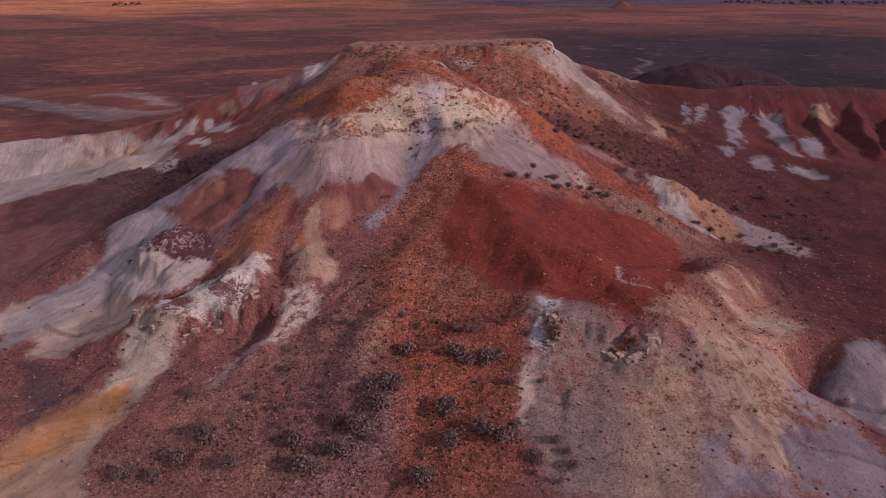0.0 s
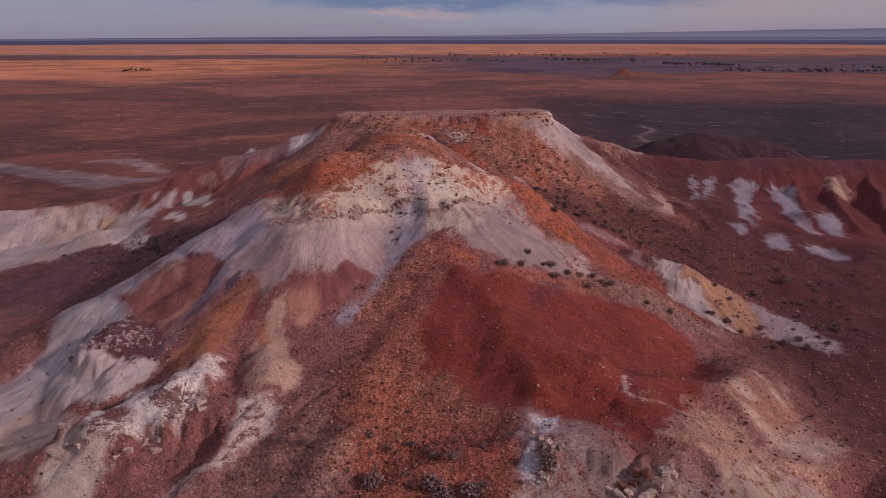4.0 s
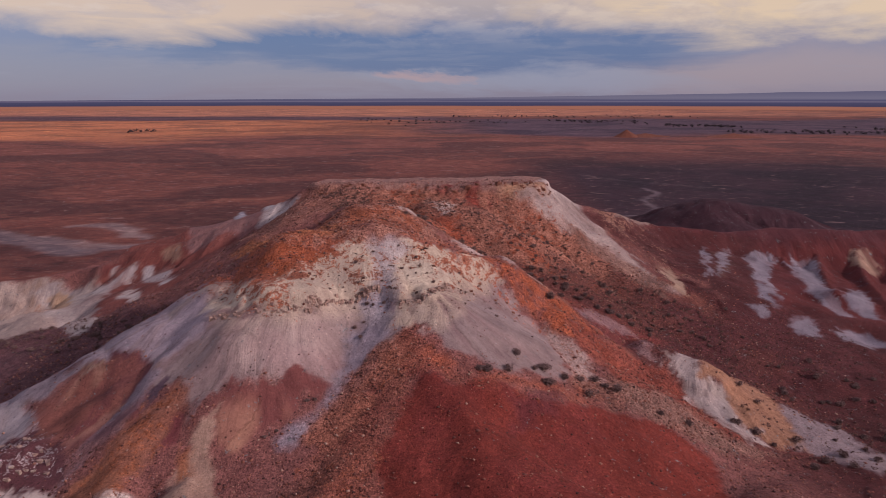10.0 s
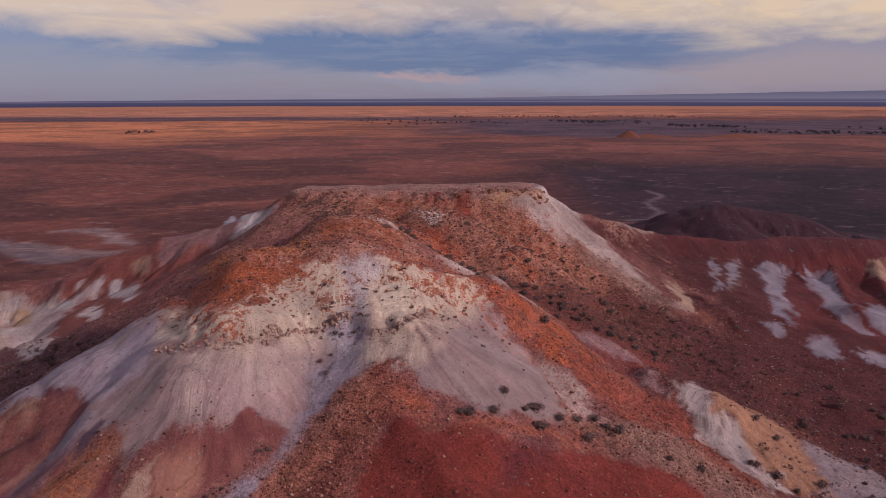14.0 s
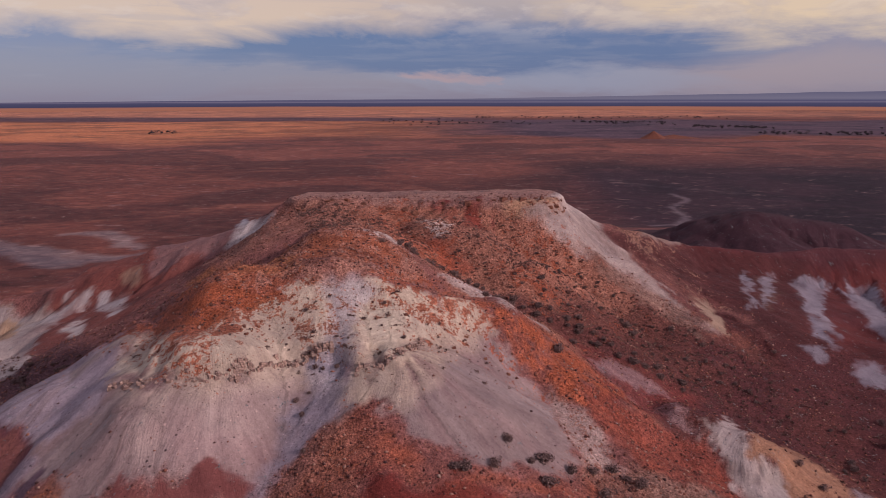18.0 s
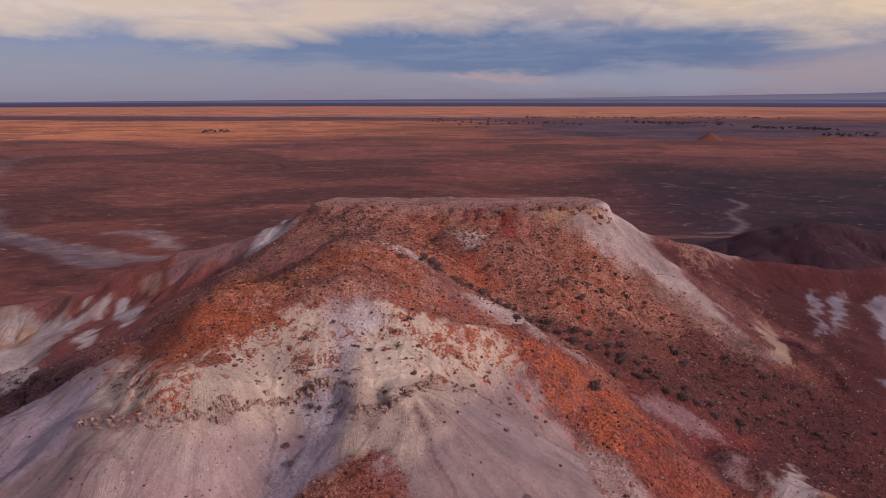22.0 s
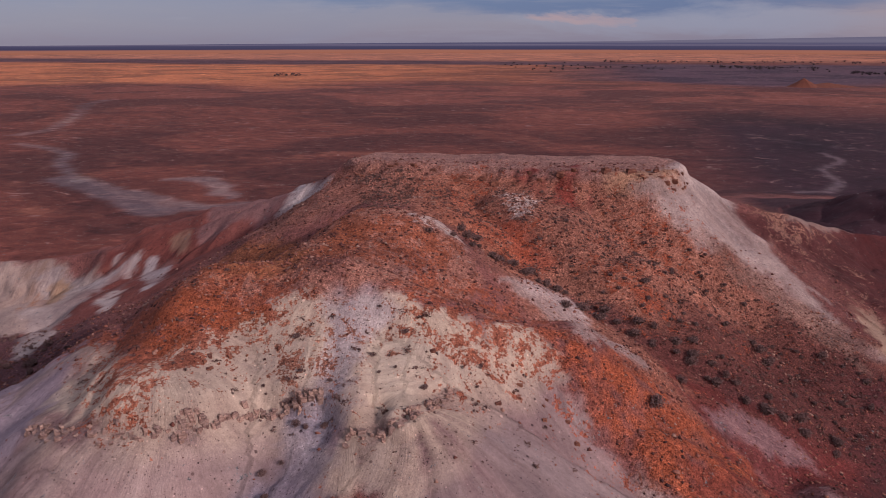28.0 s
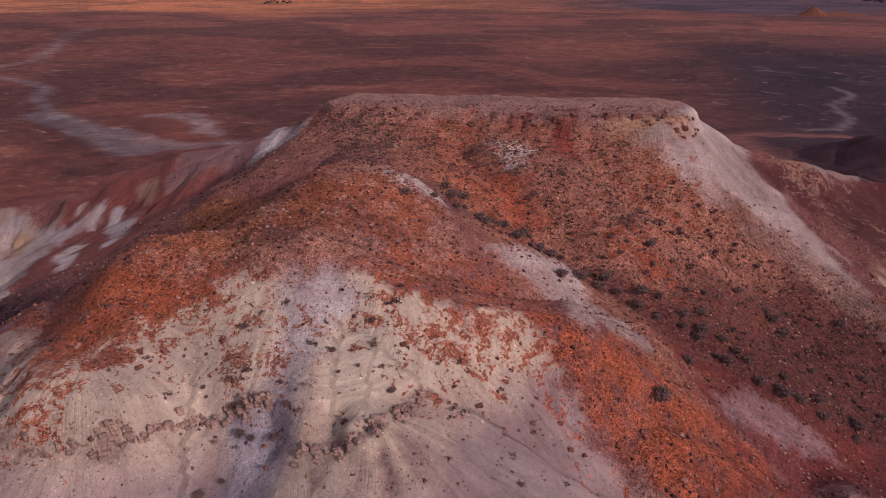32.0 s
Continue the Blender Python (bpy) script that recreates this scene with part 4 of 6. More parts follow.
    lay(within(X, Y, [(-50.7, 63.2), (-48.4, 71.1), (-43.1, 71.7), (-39.5, 72.2), (-33.7, 74.1), (-35.1, 67.2), (-37.8, 63.8), (-41.5, 62.9), (-47.6, 59.2)], 0.8, 122), (0.46, 0.385, 0.35), 0.4)
    strew(within(X, Y, [(-50.7, 63.2), (-48.4, 71.1), (-43.1, 71.7), (-39.5, 72.2), (-33.7, 74.1), (-35.1, 67.2), (-37.8, 63.8), (-41.5, 62.9), (-47.6, 59.2)], 4, 122) * np.clip(0.45 + 0.5 * n2, 0, 1), (0.15, 0.065, 0.055))
    lay(within(X, Y, [(-51.1, 64.1), (-45.5, 60), (-46.2, 56.5), (-48.8, 51.9), (-47.9, 46), (-50.5, 42.1), (-49.2, 29.6), (-66.8, 29.8), (-68.1, 37.1), (-60.5, 43), (-56.3, 47.1), (-52.9, 52.8), (-53.7, 59.2)], 1.1, 123), CREAM, 0.2)
    lay(within(X, Y, [(-51.1, 64.1), (-45.5, 60), (-46.2, 56.5), (-48.8, 51.9), (-47.9, 46), (-50.5, 42.1), (-49.2, 29.6), (-66.8, 29.8), (-68.1, 37.1), (-60.5, 43), (-56.3, 47.1), (-52.9, 52.8), (-53.7, 59.2)], 1.1, 123) * np.clip(1 - (H - 1) / 6, 0, 0.8), (0.30, 0.175, 0.12), 0.1)
    lay(within(X, Y, [(-59.9, 44), (-57.6, 45.1), (-55.1, 47.7), (-52.4, 51.6), (-49.7, 52), (-48.9, 47.2), (-56, 44.6), (-57, 43.7), (-61.7, 41.6)], 0.8, 124), (0.40, 0.155, 0.05), 0.05)
    lay(within(X, Y, [(-31.7, 67.6), (-26.6, 67.9), (-24.9, 65.1), (-28.4, 58.7), (-34.1, 54.9), (-38.9, 50), (-37, 54.2), (-31, 59.5)], 0.9, 125), (0.38, 0.285, 0.25), 0.4)
    strew(within(X, Y, [(-31.7, 67.6), (-26.6, 67.9), (-24.9, 65.1), (-28.4, 58.7), (-34.1, 54.9), (-38.9, 50), (-37, 54.2), (-31, 59.5)], 4, 125) * 0.5, (0.19, 0.085, 0.07))
    lay(within(X, Y, [(-56.5, 80.3), (-60.3, 90.9), (-54.5, 88.6), (-48.7, 85.6), (-46.4, 81.5), (-46.1, 77.7), (-51.2, 80)], 0.6, 126), (0.095, 0.036, 0.040), 0.3)
    strew(within(X, Y, [(-56.5, 80.3), (-60.3, 90.9), (-54.5, 88.6), (-48.7, 85.6), (-46.4, 81.5), (-46.1, 77.7), (-51.2, 80)], 3, 126) * 0.34, (0.36, 0.29, 0.29))
    lay(within(X, Y, [(-51.8, 65.1), (-48.3, 70.4), (-41.8, 64.5), (-45.6, 63.2)], 0.6, 127) * np.clip(0.6 + n2, 0, 1), (0.12, 0.06, 0.06), 0.5)
    lay(within(X, Y, [(-44.7, 73.7), (-41.3, 78.8), (-38.2, 84), (-34.6, 79.3), (-36.1, 73.2), (-39.3, 70.9)], 1, 128) * 0.85, (0.27, 0.105, 0.06), 0.4)
    lay(within(X, Y, [(-31, 78), (-28.8, 79.6), (-27.2, 76.5), (-29.4, 75.7)], 1, 129) * 0.85, (0.30, 0.11, 0.055), 0.4)
    # the faces along the left ridge
    lay(within(X, Y, [(-118.4, 143.2), (-105.1, 145.3), (-92.4, 151.4), (-76.6, 153.3), (-58.5, 113.8), (-72.8, 108), (-92.9, 120.1), (-106.2, 121.1)], 2, 202), (0.12, 0.045, 0.045), 0.9)
    lay(within(X, Y, [(-146.8, 195.9), (-120, 179.2), (-104.5, 178.5), (-92.1, 172.8), (-78.1, 171.4), (-81.2, 165.2), (-84.7, 155.4), (-97.8, 146.3), (-139.7, 145.6)], 1.5, 203), (0.32, 0.25, 0.235), 0.2)
    lay(within(X, Y, [(-106.4, 147.2), (-99.9, 156.3), (-101, 170), (-108.8, 176.3), (-106.7, 158.1), (-111.3, 149.6)], 1.2, 204) * 0.7, (0.28, 0.16, 0.11), 0.2)
    lay(within(X, Y, [(-118.2, 179.8), (-107.4, 181.7), (-88.6, 174.4), (-82, 167.1), (-84.4, 155.9), (-90.8, 149.1), (-95.9, 141)], 1.5, 130), (0.33, 0.245, 0.21), 0.2)
    lay(within(X, Y, [(-118.2, 179.8), (-107.4, 181.7), (-88.6, 174.4), (-82, 167.1), (-84.4, 155.9), (-90.8, 149.1), (-95.9, 141)], 1.5, 130) * np.clip(0.3 * run + 0.5 * n1, 0, 0.7), (0.30, 0.19, 0.14))
    lay(within(X, Y, [(-104.1, 173.7), (-95.9, 174), (-87.3, 162), (-94.1, 160.1)], 1, 131) * 0.8, OCHRE, 0.1)
    lay(within(X, Y, [(-86.8, 177.9), (-68.9, 182.4), (-51, 174.4), (-48.3, 170.3), (-57.1, 169.8), (-62.7, 161.6), (-68.5, 151), (-78.6, 145)], 1.5, 132), (0.16, 0.045, 0.038), 0.2)
    lay(within(X, Y, [(-64.4, 178.6), (-50.2, 176.6), (-61.1, 262), (-41.7, 172.1), (-54.7, 171.3)], 1.5, 133), (0.20, 0.095, 0.09), 0.2)
    lay(near_line(X, Y, [(-39.6, 174.6), (-43.4, 174.9)], 2.5, 1.5, 134), (0.46, 0.40, 0.38), 0.4)
    lay(within(X, Y, [(-93.3, 136.9), (-79, 135), (-55, 113), (-44, 114), (-50, 125), (-66.5, 150.9), (-89.2, 151.6), (-98.4, 145.6)], 2.0, 135) * 0.9, (0.115, 0.050, 0.052), 0.8)
    lay(within(X, Y, [(-43.5, 114), (-49.2, 111.9), (-55, 106.9), (-66.3, 110.7), (-78.6, 115.1), (-93.2, 121.3), (-106.1, 129), (-102.1, 138.2), (-87.3, 137.2), (-83.7, 157.2), (-71.6, 156.6), (-61, 164.1)], 1.5, 235) * between(Y, 0, 140, 6) * 0.9, (0.110, 0.050, 0.055), 0.8)
    for k, face in enumerate(([(-75.1, 174.2), (-67.2, 170.3), (-65.9, 161.1), (-72.9, 167.9)], [(-84.3, 174.9), (-79.4, 176.6), (-77.1, 175.8), (-79.7, 170)], [(-78.5, 163), (-75.5, 166.7), (-70.5, 156.2), (-72.7, 153.9)])):
        lay(within(X, Y, face, 0.8, 136 + k), (0.38, 0.315, 0.30), 0.05)
        lay(within(X, Y, face, 0.8, 136 + k) * np.clip(0.9 * run, 0, 0.8), (0.17, 0.085, 0.075), 0.05)
    # the red ridge on the right, with its pale gully faces
    ridge = within(X, Y, [(62, 202), (58, 172), (84, 160), (130, 152), (230, 160), (320, 230), (100, 226)], 4, 140)
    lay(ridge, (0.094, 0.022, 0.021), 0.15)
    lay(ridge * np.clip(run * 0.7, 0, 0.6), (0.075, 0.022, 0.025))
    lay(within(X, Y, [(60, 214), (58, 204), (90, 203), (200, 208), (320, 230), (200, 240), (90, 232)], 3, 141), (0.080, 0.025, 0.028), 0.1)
    # the hill behind stands in cloud shadow, put into its dark colour
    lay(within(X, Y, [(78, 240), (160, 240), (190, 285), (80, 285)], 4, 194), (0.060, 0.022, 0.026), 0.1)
    for k, face in enumerate(([(86.6, 197.6), (94, 197.5), (83, 176.1), (78.9, 159.3), (76.3, 162.7)], [(98.5, 194.8), (104.6, 195.4), (95, 168.9), (93.4, 160.6), (92.9, 170.4)], [(99.7, 171.4), (108.6, 178.7), (104.1, 159.9), (99, 163.1)], [(78.7, 153), (84.2, 154.6), (82.1, 146.5), (77.6, 147.8)], [(88.7, 151.7), (97.6, 153.3), (98.3, 147.6), (91.5, 147.2)])):
        lay(within(X, Y, face, 1.0, 142 + k), (0.18, 0.15, 0.178), 0.05)
        lay(within(X, Y, face, 1.0, 142 + k) * np.clip(0.9 * run, 0, 0.9), (0.12, 0.045, 0.045), 0.05)
    for k, face in enumerate(([(77.7, 194.1), (83, 197.1), (71.4, 169.7), (69.9, 171.3)], [(118.2, 201.2), (126, 201.8), (123.8, 192.8), (117.9, 190.2)], [(53.4, 169.8), (57.6, 169.4), (56.5, 161.6), (53.8, 161.9)])):
        lay(within(X, Y, face, 1.0, 147 + k), (0.27, 0.17, 0.125), 0.05)
        lay(within(X, Y, face, 1.0, 147 + k) * np.clip(0.9 * run, 0, 0.9), (0.13, 0.045, 0.04), 0.05)
    lay(within(X, Y, [(39, 117), (42.9, 114.7), (45.5, 112.8), (48.4, 108.8), (52.3, 104.8), (55.2, 103.3), (49.8, 102.4), (43.8, 105.9), (39.6, 111.2)], 1.0, 150), (0.31, 0.245, 0.225), 0.1)
    lay(within(X, Y, [(39, 117), (42.9, 114.7), (45.5, 112.8), (48.4, 108.8), (52.3, 104.8), (55.2, 103.3), (49.8, 102.4), (43.8, 105.9), (39.6, 111.2)], 1.0, 150) * np.clip(0.8 * run, 0, 0.7), (0.24, 0.15, 0.12), 0.1)
    lay(within(X, Y, [(43.2, 114.4), (51.2, 114.3), (57.5, 110.1), (60.3, 101.9), (56.2, 103.4), (50.1, 107.1), (45.8, 113.3)], 1.0, 151), (0.27, 0.125, 0.075), 0.3)
    lay(within(X, Y, [(58.4, 112), (63.5, 110.2), (66.3, 106.2), (72.3, 104), (67.7, 96.8), (61.6, 99.6), (56.1, 103.3)], 1.5, 152), (0.20, 0.148, 0.152), 0.3)
    # the slope below the mesa
    lay(within(X, Y, [(-33.3, 174.1), (-26.5, 175.4), (-14.6, 173.5), (-18.7, 161.2), (-25.9, 156.7), (-33.3, 153.9), (-37.8, 151.9), (-45.1, 161.5)], 3, 301) * 0.8, (0.28, 0.125, 0.09), 0.9)
    lay(within(X, Y, [(-17.8, 167.7), (-9.4, 170.4), (-3.3, 160.2), (2.2, 148.6), (9.9, 140.3), (3.5, 137.6), (-3.5, 140.5), (-10.4, 149.5)], 2.5, 302) * 0.7, (0.31, 0.11, 0.064), 0.9)
    lay(within(X, Y, [(3.4, 171), (7.7, 172.2), (10.9, 169.7), (8.9, 162.6), (4.8, 162.7)], 1.5, 303) * np.clip(0.7 + n2, 0, 1), (0.21, 0.05, 0.036), 0.7)
    strew(within(X, Y, [(-3.6, 169.8), (2.4, 169), (4.6, 156.7), (0.6, 157.3)], 2, 304) * 0.62, (0.48, 0.39, 0.35))
    lay(within(X, Y, [(18.3, 169.9), (24.7, 171.2), (30.2, 179.7), (36.7, 183.4), (42, 180.4), (43.2, 170.9), (47.7, 163.9), (50.4, 159.1), (56.2, 156.3), (49.4, 155.8), (43, 160.6), (36.9, 165.7), (28.5, 165.2), (22.4, 167.8)], 1.2, 305) * np.clip(0.85 + 0.4 * run, 0, 1), (0.285, 0.21, 0.19), 0.3)
    lay(within(X, Y, [(21.5, 143.8), (31, 152.2), (40, 161.3), (51.3, 157), (44.5, 133.5), (34, 132.6), (25.3, 133.1), (18, 133.2)], 3, 306) * 0.8, (0.105, 0.036, 0.031), 0.85)
    lay(within(X, Y, [(21.8, 128.9), (27.4, 128.2), (33.9, 131.7), (43.4, 130.5), (40, 122.1), (29.8, 116.6), (27.9, 121.4), (23.7, 122.3)], 2, 307) * 0.9, (0.14, 0.030, 0.026), 0.7)
    lay(within(X, Y, [(25, 126.6), (29.5, 130.4), (33.4, 129.8), (37.2, 128.9), (38.1, 126.3), (34.4, 124.4), (30.3, 125.3), (26.3, 124.3)], 1.0, 308) * 0.9, (0.23, 0.13, 0.13), 0.6)
    lay(within(X, Y, [(31.5, 166.2), (40.7, 166.4), (51.8, 158.8), (50, 152.5), (44.9, 156.2), (38.3, 160.4), (32.2, 162.8)], 1.0, 309) * 0.8, (0.205, 0.115, 0.09), 0.8)
    # the orange flank of the knob, its pale crest and the white streak above the drain
    lay(within(X, Y, [(3.7, 127.3), (8.3, 117.2), (11.2, 116.3), (13.7, 114.8), (16.2, 113.4), (17.9, 111.1), (18.8, 109.7), (29.8, 116.6), (27.9, 121.4), (23.7, 122.3), (20.8, 124.9), (16.7, 123), (12.5, 118.4), (9.1, 119.8)], 1.5, 310) * np.clip(0.75 + 0.7 * spots, 0, 1), (0.33, 0.088, 0.042), 0.9)
    lay(within(X, Y, [(2.7, 130), (5.9, 132.5), (10.1, 134.6), (13.2, 133.2), (16.6, 129.7), (18, 126.6), (15.1, 122), (11.5, 118.9), (8.1, 128.7), (4.6, 128.6)], 0.8, 311) * 0.85, (0.31, 0.225, 0.205), 0.5)
    lay(within(X, Y, [(-15, 148.5), (-7, 133.8), (-4.4, 133), (-1.7, 132.9), (-3.1, 135.4), (-5.9, 134.2), (-12.4, 148.3)], 0.6, 312) * 0.9, (0.46, 0.37, 0.33), 0.4)
    strew(within(X, Y, [(-48.6, 152.1), (-25.1, 113.2), (-21.8, 113.5), (-18.2, 112.7), (-16.1, 110.3), (-18.1, 108.4), (-19.7, 106), (-20.2, 102.8), (-21.2, 99.7), (-21.9, 98.8), (-25.2, 102), (-30.3, 106.7), (-31.2, 110.9), (-29.5, 111.8)], 3, 313) * np.clip(0.72 + 0.25 * n1 + 0.2 * n2, 0, 1), (0.30, 0.080, 0.034))
    strew(within(X, Y, [(-7.1, 126.8), (-3.4, 126.6), (0.9, 128.2), (5.5, 128.3), (8, 116.5), (5.5, 114.3), (2.4, 113.1), (0.2, 110.4), (-1.2, 111.5), (-3.9, 112.6), (-6.2, 114.4)], 3, 314) * np.clip(0.66 + 0.25 * n1 + 0.2 * n2, 0, 1), (0.31, 0.088, 0.046))
    lay(within(X, Y, [(-46.8, 155.2), (-42.3, 155), (-31.9, 149.7), (-15.2, 115.7), (-18.6, 113.8), (-23.2, 111.9)], 1.5, 315) * 0.85, (0.33, 0.115, 0.05), 0.9)
    lay(within(X, Y, [(-27.1, 153.5), (-14.2, 127.7), (-10.4, 118.6), (-13.7, 115.6)], 1.2, 316) * 0.85, (0.31, 0.095, 0.046), 0.9)
    lay(within(X, Y, [(-5.9, 109.8), (-3.6, 110.9), (-0.5, 110.6), (0.8, 108.1), (-2.1, 101.9), (-5.3, 103.7)], 1.0, 317) * 0.9, (0.44, 0.35, 0.275), 0.1)
    lay(within(X, Y, [(-33.6, 108.9), (-21.5, 97.8), (-18.2, 99.5), (-15.9, 105.5), (-14.1, 107.9), (-11.8, 108.4), (-10.6, 104), (-16.7, 99.7), (-21.3, 97.3), (-33.8, 103.4)], 1.5, 318) * 0.8, (0.40, 0.31, 0.245), 0.12)
    # the red bowl: orange along its rim and down its ridge
    lay(within(X, Y, [(-4.7, 94.2), (-1, 91.9), (3.2, 88.8), (10.3, 90.8), (18.3, 95.3), (24.6, 96.2), (17.6, 91.4), (10.2, 89), (3.2, 86.8), (-2.2, 87.8), (-5.3, 91.8)], 1.5, 319) * np.clip(0.7 + 0.6 * n2, 0, 1), (0.27, 0.078, 0.046), 0.8)
    lay(within(X, Y, [(-4.7, 94.2), (-8.3, 92.9), (-10.8, 89.6), (-14.1, 84.7), (-16, 80.7), (-11.7, 78.4), (-8.7, 84.6), (-6.4, 88.4), (-4.5, 91)], 1.0, 320) * 0.85, (0.265, 0.10, 0.066), 1.0)
    lay(within(X, Y, [(10, 87.1), (16.2, 91.3), (17.5, 90.8), (12.5, 84.6), (9, 82.6)], 1.5, 321) * 0.55, (0.095, 0.026, 0.032), 0.5)
    # round the pale outcrop
    lay(within(X, Y, [(21.1, 112.6), (26.9, 114.2), (33.6, 114.9), (39.1, 114.9), (39.2, 111.9), (43.1, 103), (45.7, 97.3), (40.1, 99.7), (33.6, 100.3), (27.6, 102.1), (23.6, 107.1)], 1.0, 322) * 0.85, (0.215, 0.056, 0.038), 0.8)
    lay(within(X, Y, [(26.1, 99.2), (36.3, 103.1), (42, 100.3), (45.7, 97.3), (50.7, 97.6), (43.1, 93.2), (35.9, 94.8), (27.1, 93.9)], 1.5, 323) * 0.85, (0.23, 0.125, 0.098), 0.95)
    lay(within(X, Y, [(44.7, 115.1), (53.6, 124.4), (57.3, 117.3), (58.8, 114.4), (58.7, 106.8), (60.3, 104.8), (53, 102.3), (48.6, 104), (46.7, 110.2), (43.7, 112.3)], 0.8, 324), (0.27, 0.135, 0.085), 0.3)
    lay(within(X, Y, [(39.7, 115.3), (48.4, 129.9), (44.4, 114.3), (42.5, 111.2), (45.4, 106.7), (48.1, 102.8), (50.6, 100.7), (46.4, 99), (43.1, 103), (41.2, 109.6), (39.3, 112.4)], 0.8, 325) * np.clip(0.9 + 0.5 * run, 0, 1), (0.36, 0.285, 0.265), 0.15)
    lay(within(X, Y, [(59.4, 115.6), (63.7, 114.4), (68.1, 110.7), (69.7, 106.3), (65.7, 100), (58.8, 100.6), (57.6, 108.1)], 1.0, 326), (0.21, 0.155, 0.16), 0.4)
    # red and orange beds beside the left spurs
    lay(within(X, Y, [(-50.2, 97.3), (-43, 97.1), (-40.5, 94.7), (-42.6, 90.9), (-45.6, 86.7), (-51, 85.2), (-56.3, 93.9), (-53.5, 97.4)], 0.8, 327) * np.clip(0.8 + 0.5 * run, 0, 1), (0.19, 0.070, 0.055), 0.3)
    lay(within(X, Y, [(-40.7, 84.2), (-36.4, 84), (-33.3, 88.3), (-31.8, 86), (-33.6, 80.3), (-36.7, 77.3), (-40.9, 79)], 1.0, 328) * 0.8, (0.24, 0.095, 0.062), 0.5)
    lay(within(X, Y, [(-58.2, 79.2), (-52.5, 77.9), (-45.3, 76.3), (-46.6, 73.6), (-50.5, 71.3), (-57.9, 72.8), (-63.9, 80.2)], 0.7, 329), (0.40, 0.32, 0.29), 0.1)
    lay(within(X, Y, [(-69.9, 96.3), (-61.5, 95.3), (-57.9, 90.9), (-57.8, 79.5), (-63.1, 77.8), (-70.7, 72.2), (-76.9, 66.5), (-81.3, 74.5), (-75.9, 81.4), (-68.6, 86.6)], 1.0, 330) * 0.85, (0.275, 0.225, 0.23), 0.1)
    lay(within(X, Y, [(-62, 88.1), (-54.1, 83.7), (-48.1, 83.2), (-44.7, 77.9), (-52.6, 78.4)], 0.6, 331), (0.095, 0.036, 0.04), 0.3)
    lay(within(X, Y, [(-60.8, 45.1), (-57.4, 48.8), (-54, 51.7), (-49.9, 51.3), (-48.3, 45.2), (-54.1, 42.6), (-57.6, 39.4), (-60.5, 37), (-63.4, 42.4)], 1.2, 332) * 0.75, (0.31, 0.15, 0.07), 0.1)
    # the front slopes
    # lilac-grey shadow strips, put into the colour of the gravel
    lay(within(X, Y, [(-19.9, 43.2), (-12.8, 44.1), (-13.2, 36.7), (-17.3, 30.9), (-25, 31.1), (-22, 37.4)], 2.5, 333) * 0.7, (0.205, 0.115, 0.110), 1.0)
    lay(within(X, Y, [(-20.9, 60.1), (-14.1, 56.6), (-13.9, 51.5), (-16.5, 45.3), (-18.8, 46.3), (-17.8, 53.2)], 1.5, 334) * 0.7, (0.30, 0.17, 0.125), 0.9)
    lay(within(X, Y, [(-13.8, 49.7), (-5.4, 52.6), (2.1, 49.2), (2.5, 38.5), (0.2, 29.2), (-12.2, 30.4), (-11.3, 41.2)], 2.5, 335) * 0.8, (0.235, 0.080, 0.055), 1.0)
    lay(within(X, Y, [(6.8, 57.5), (14.5, 51.6), (23.1, 49.1), (28.1, 48), (28.1, 39.4), (21.5, 28.2), (6.2, 28.3), (4.1, 35.1), (3.7, 43.2), (6, 50.2)], 1.5, 336), (0.215, 0.146, 0.128), 0.5)
    lay(within(X, Y, [(16.7, 47.4), (23.6, 45.7), (24.8, 37.7), (19.6, 28), (13.4, 28), (14.3, 36.9)], 2.5, 337) * np.clip(0.6 + 0.5 * n1, 0, 1), (0.255, 0.168, 0.122), 0.5)
    lay(within(X, Y, [(3.9, 48.9), (5.4, 48.7), (4.7, 43), (3.1, 38), (2.5, 40)], 0.5, 338), (0.40, 0.29, 0.24), 0.2)
    lay(within(X, Y, [(28.5, 51.6), (33.9, 52.8), (40.6, 52.6), (39.1, 45.8), (34.6, 39.3), (33.6, 31.3), (29.2, 31.8), (28.1, 39.4), (26.8, 46.3)], 1.0, 339), (0.30, 0.208, 0.16), 0.1)
    lay(within(X, Y, [(28.5, 51.6), (33.9, 52.8), (40.6, 52.6), (39.1, 45.8), (34.6, 39.3), (33.6, 31.3), (29.2, 31.8), (28.1, 39.4), (26.8, 46.3)], 1.0, 340) * np.clip(run, 0, 0.7), (0.20, 0.135, 0.12), 0.1)
    # purple shade in the dip below the fluted spur, put into the soil
    lay(within(X, Y, [(23.8, 34.9), (27.1, 36.6), (29.2, 31.8), (32.8, 29.6), (32.4, 28.7), (21.5, 28.2)], 1.2, 341) * 0.9, (0.20, 0.15, 0.175), 0.2)
    lay(within(X, Y, [(39.1, 45.8), (41.4, 42.8), (47.4, 37.7), (43.1, 30.5), (33.1, 28.9), (34.2, 35.4)], 1.0, 342) * 0.9, (0.165, 0.13, 0.15), 0.15)
    lay(within(X, Y, [(46.9, 54.1), (49.9, 54.6), (56.4, 59), (59.2, 58.3), (49.5, 41.1), (49.1, 48.8)], 1.0, 343), (0.165, 0.13, 0.145), 0.15)
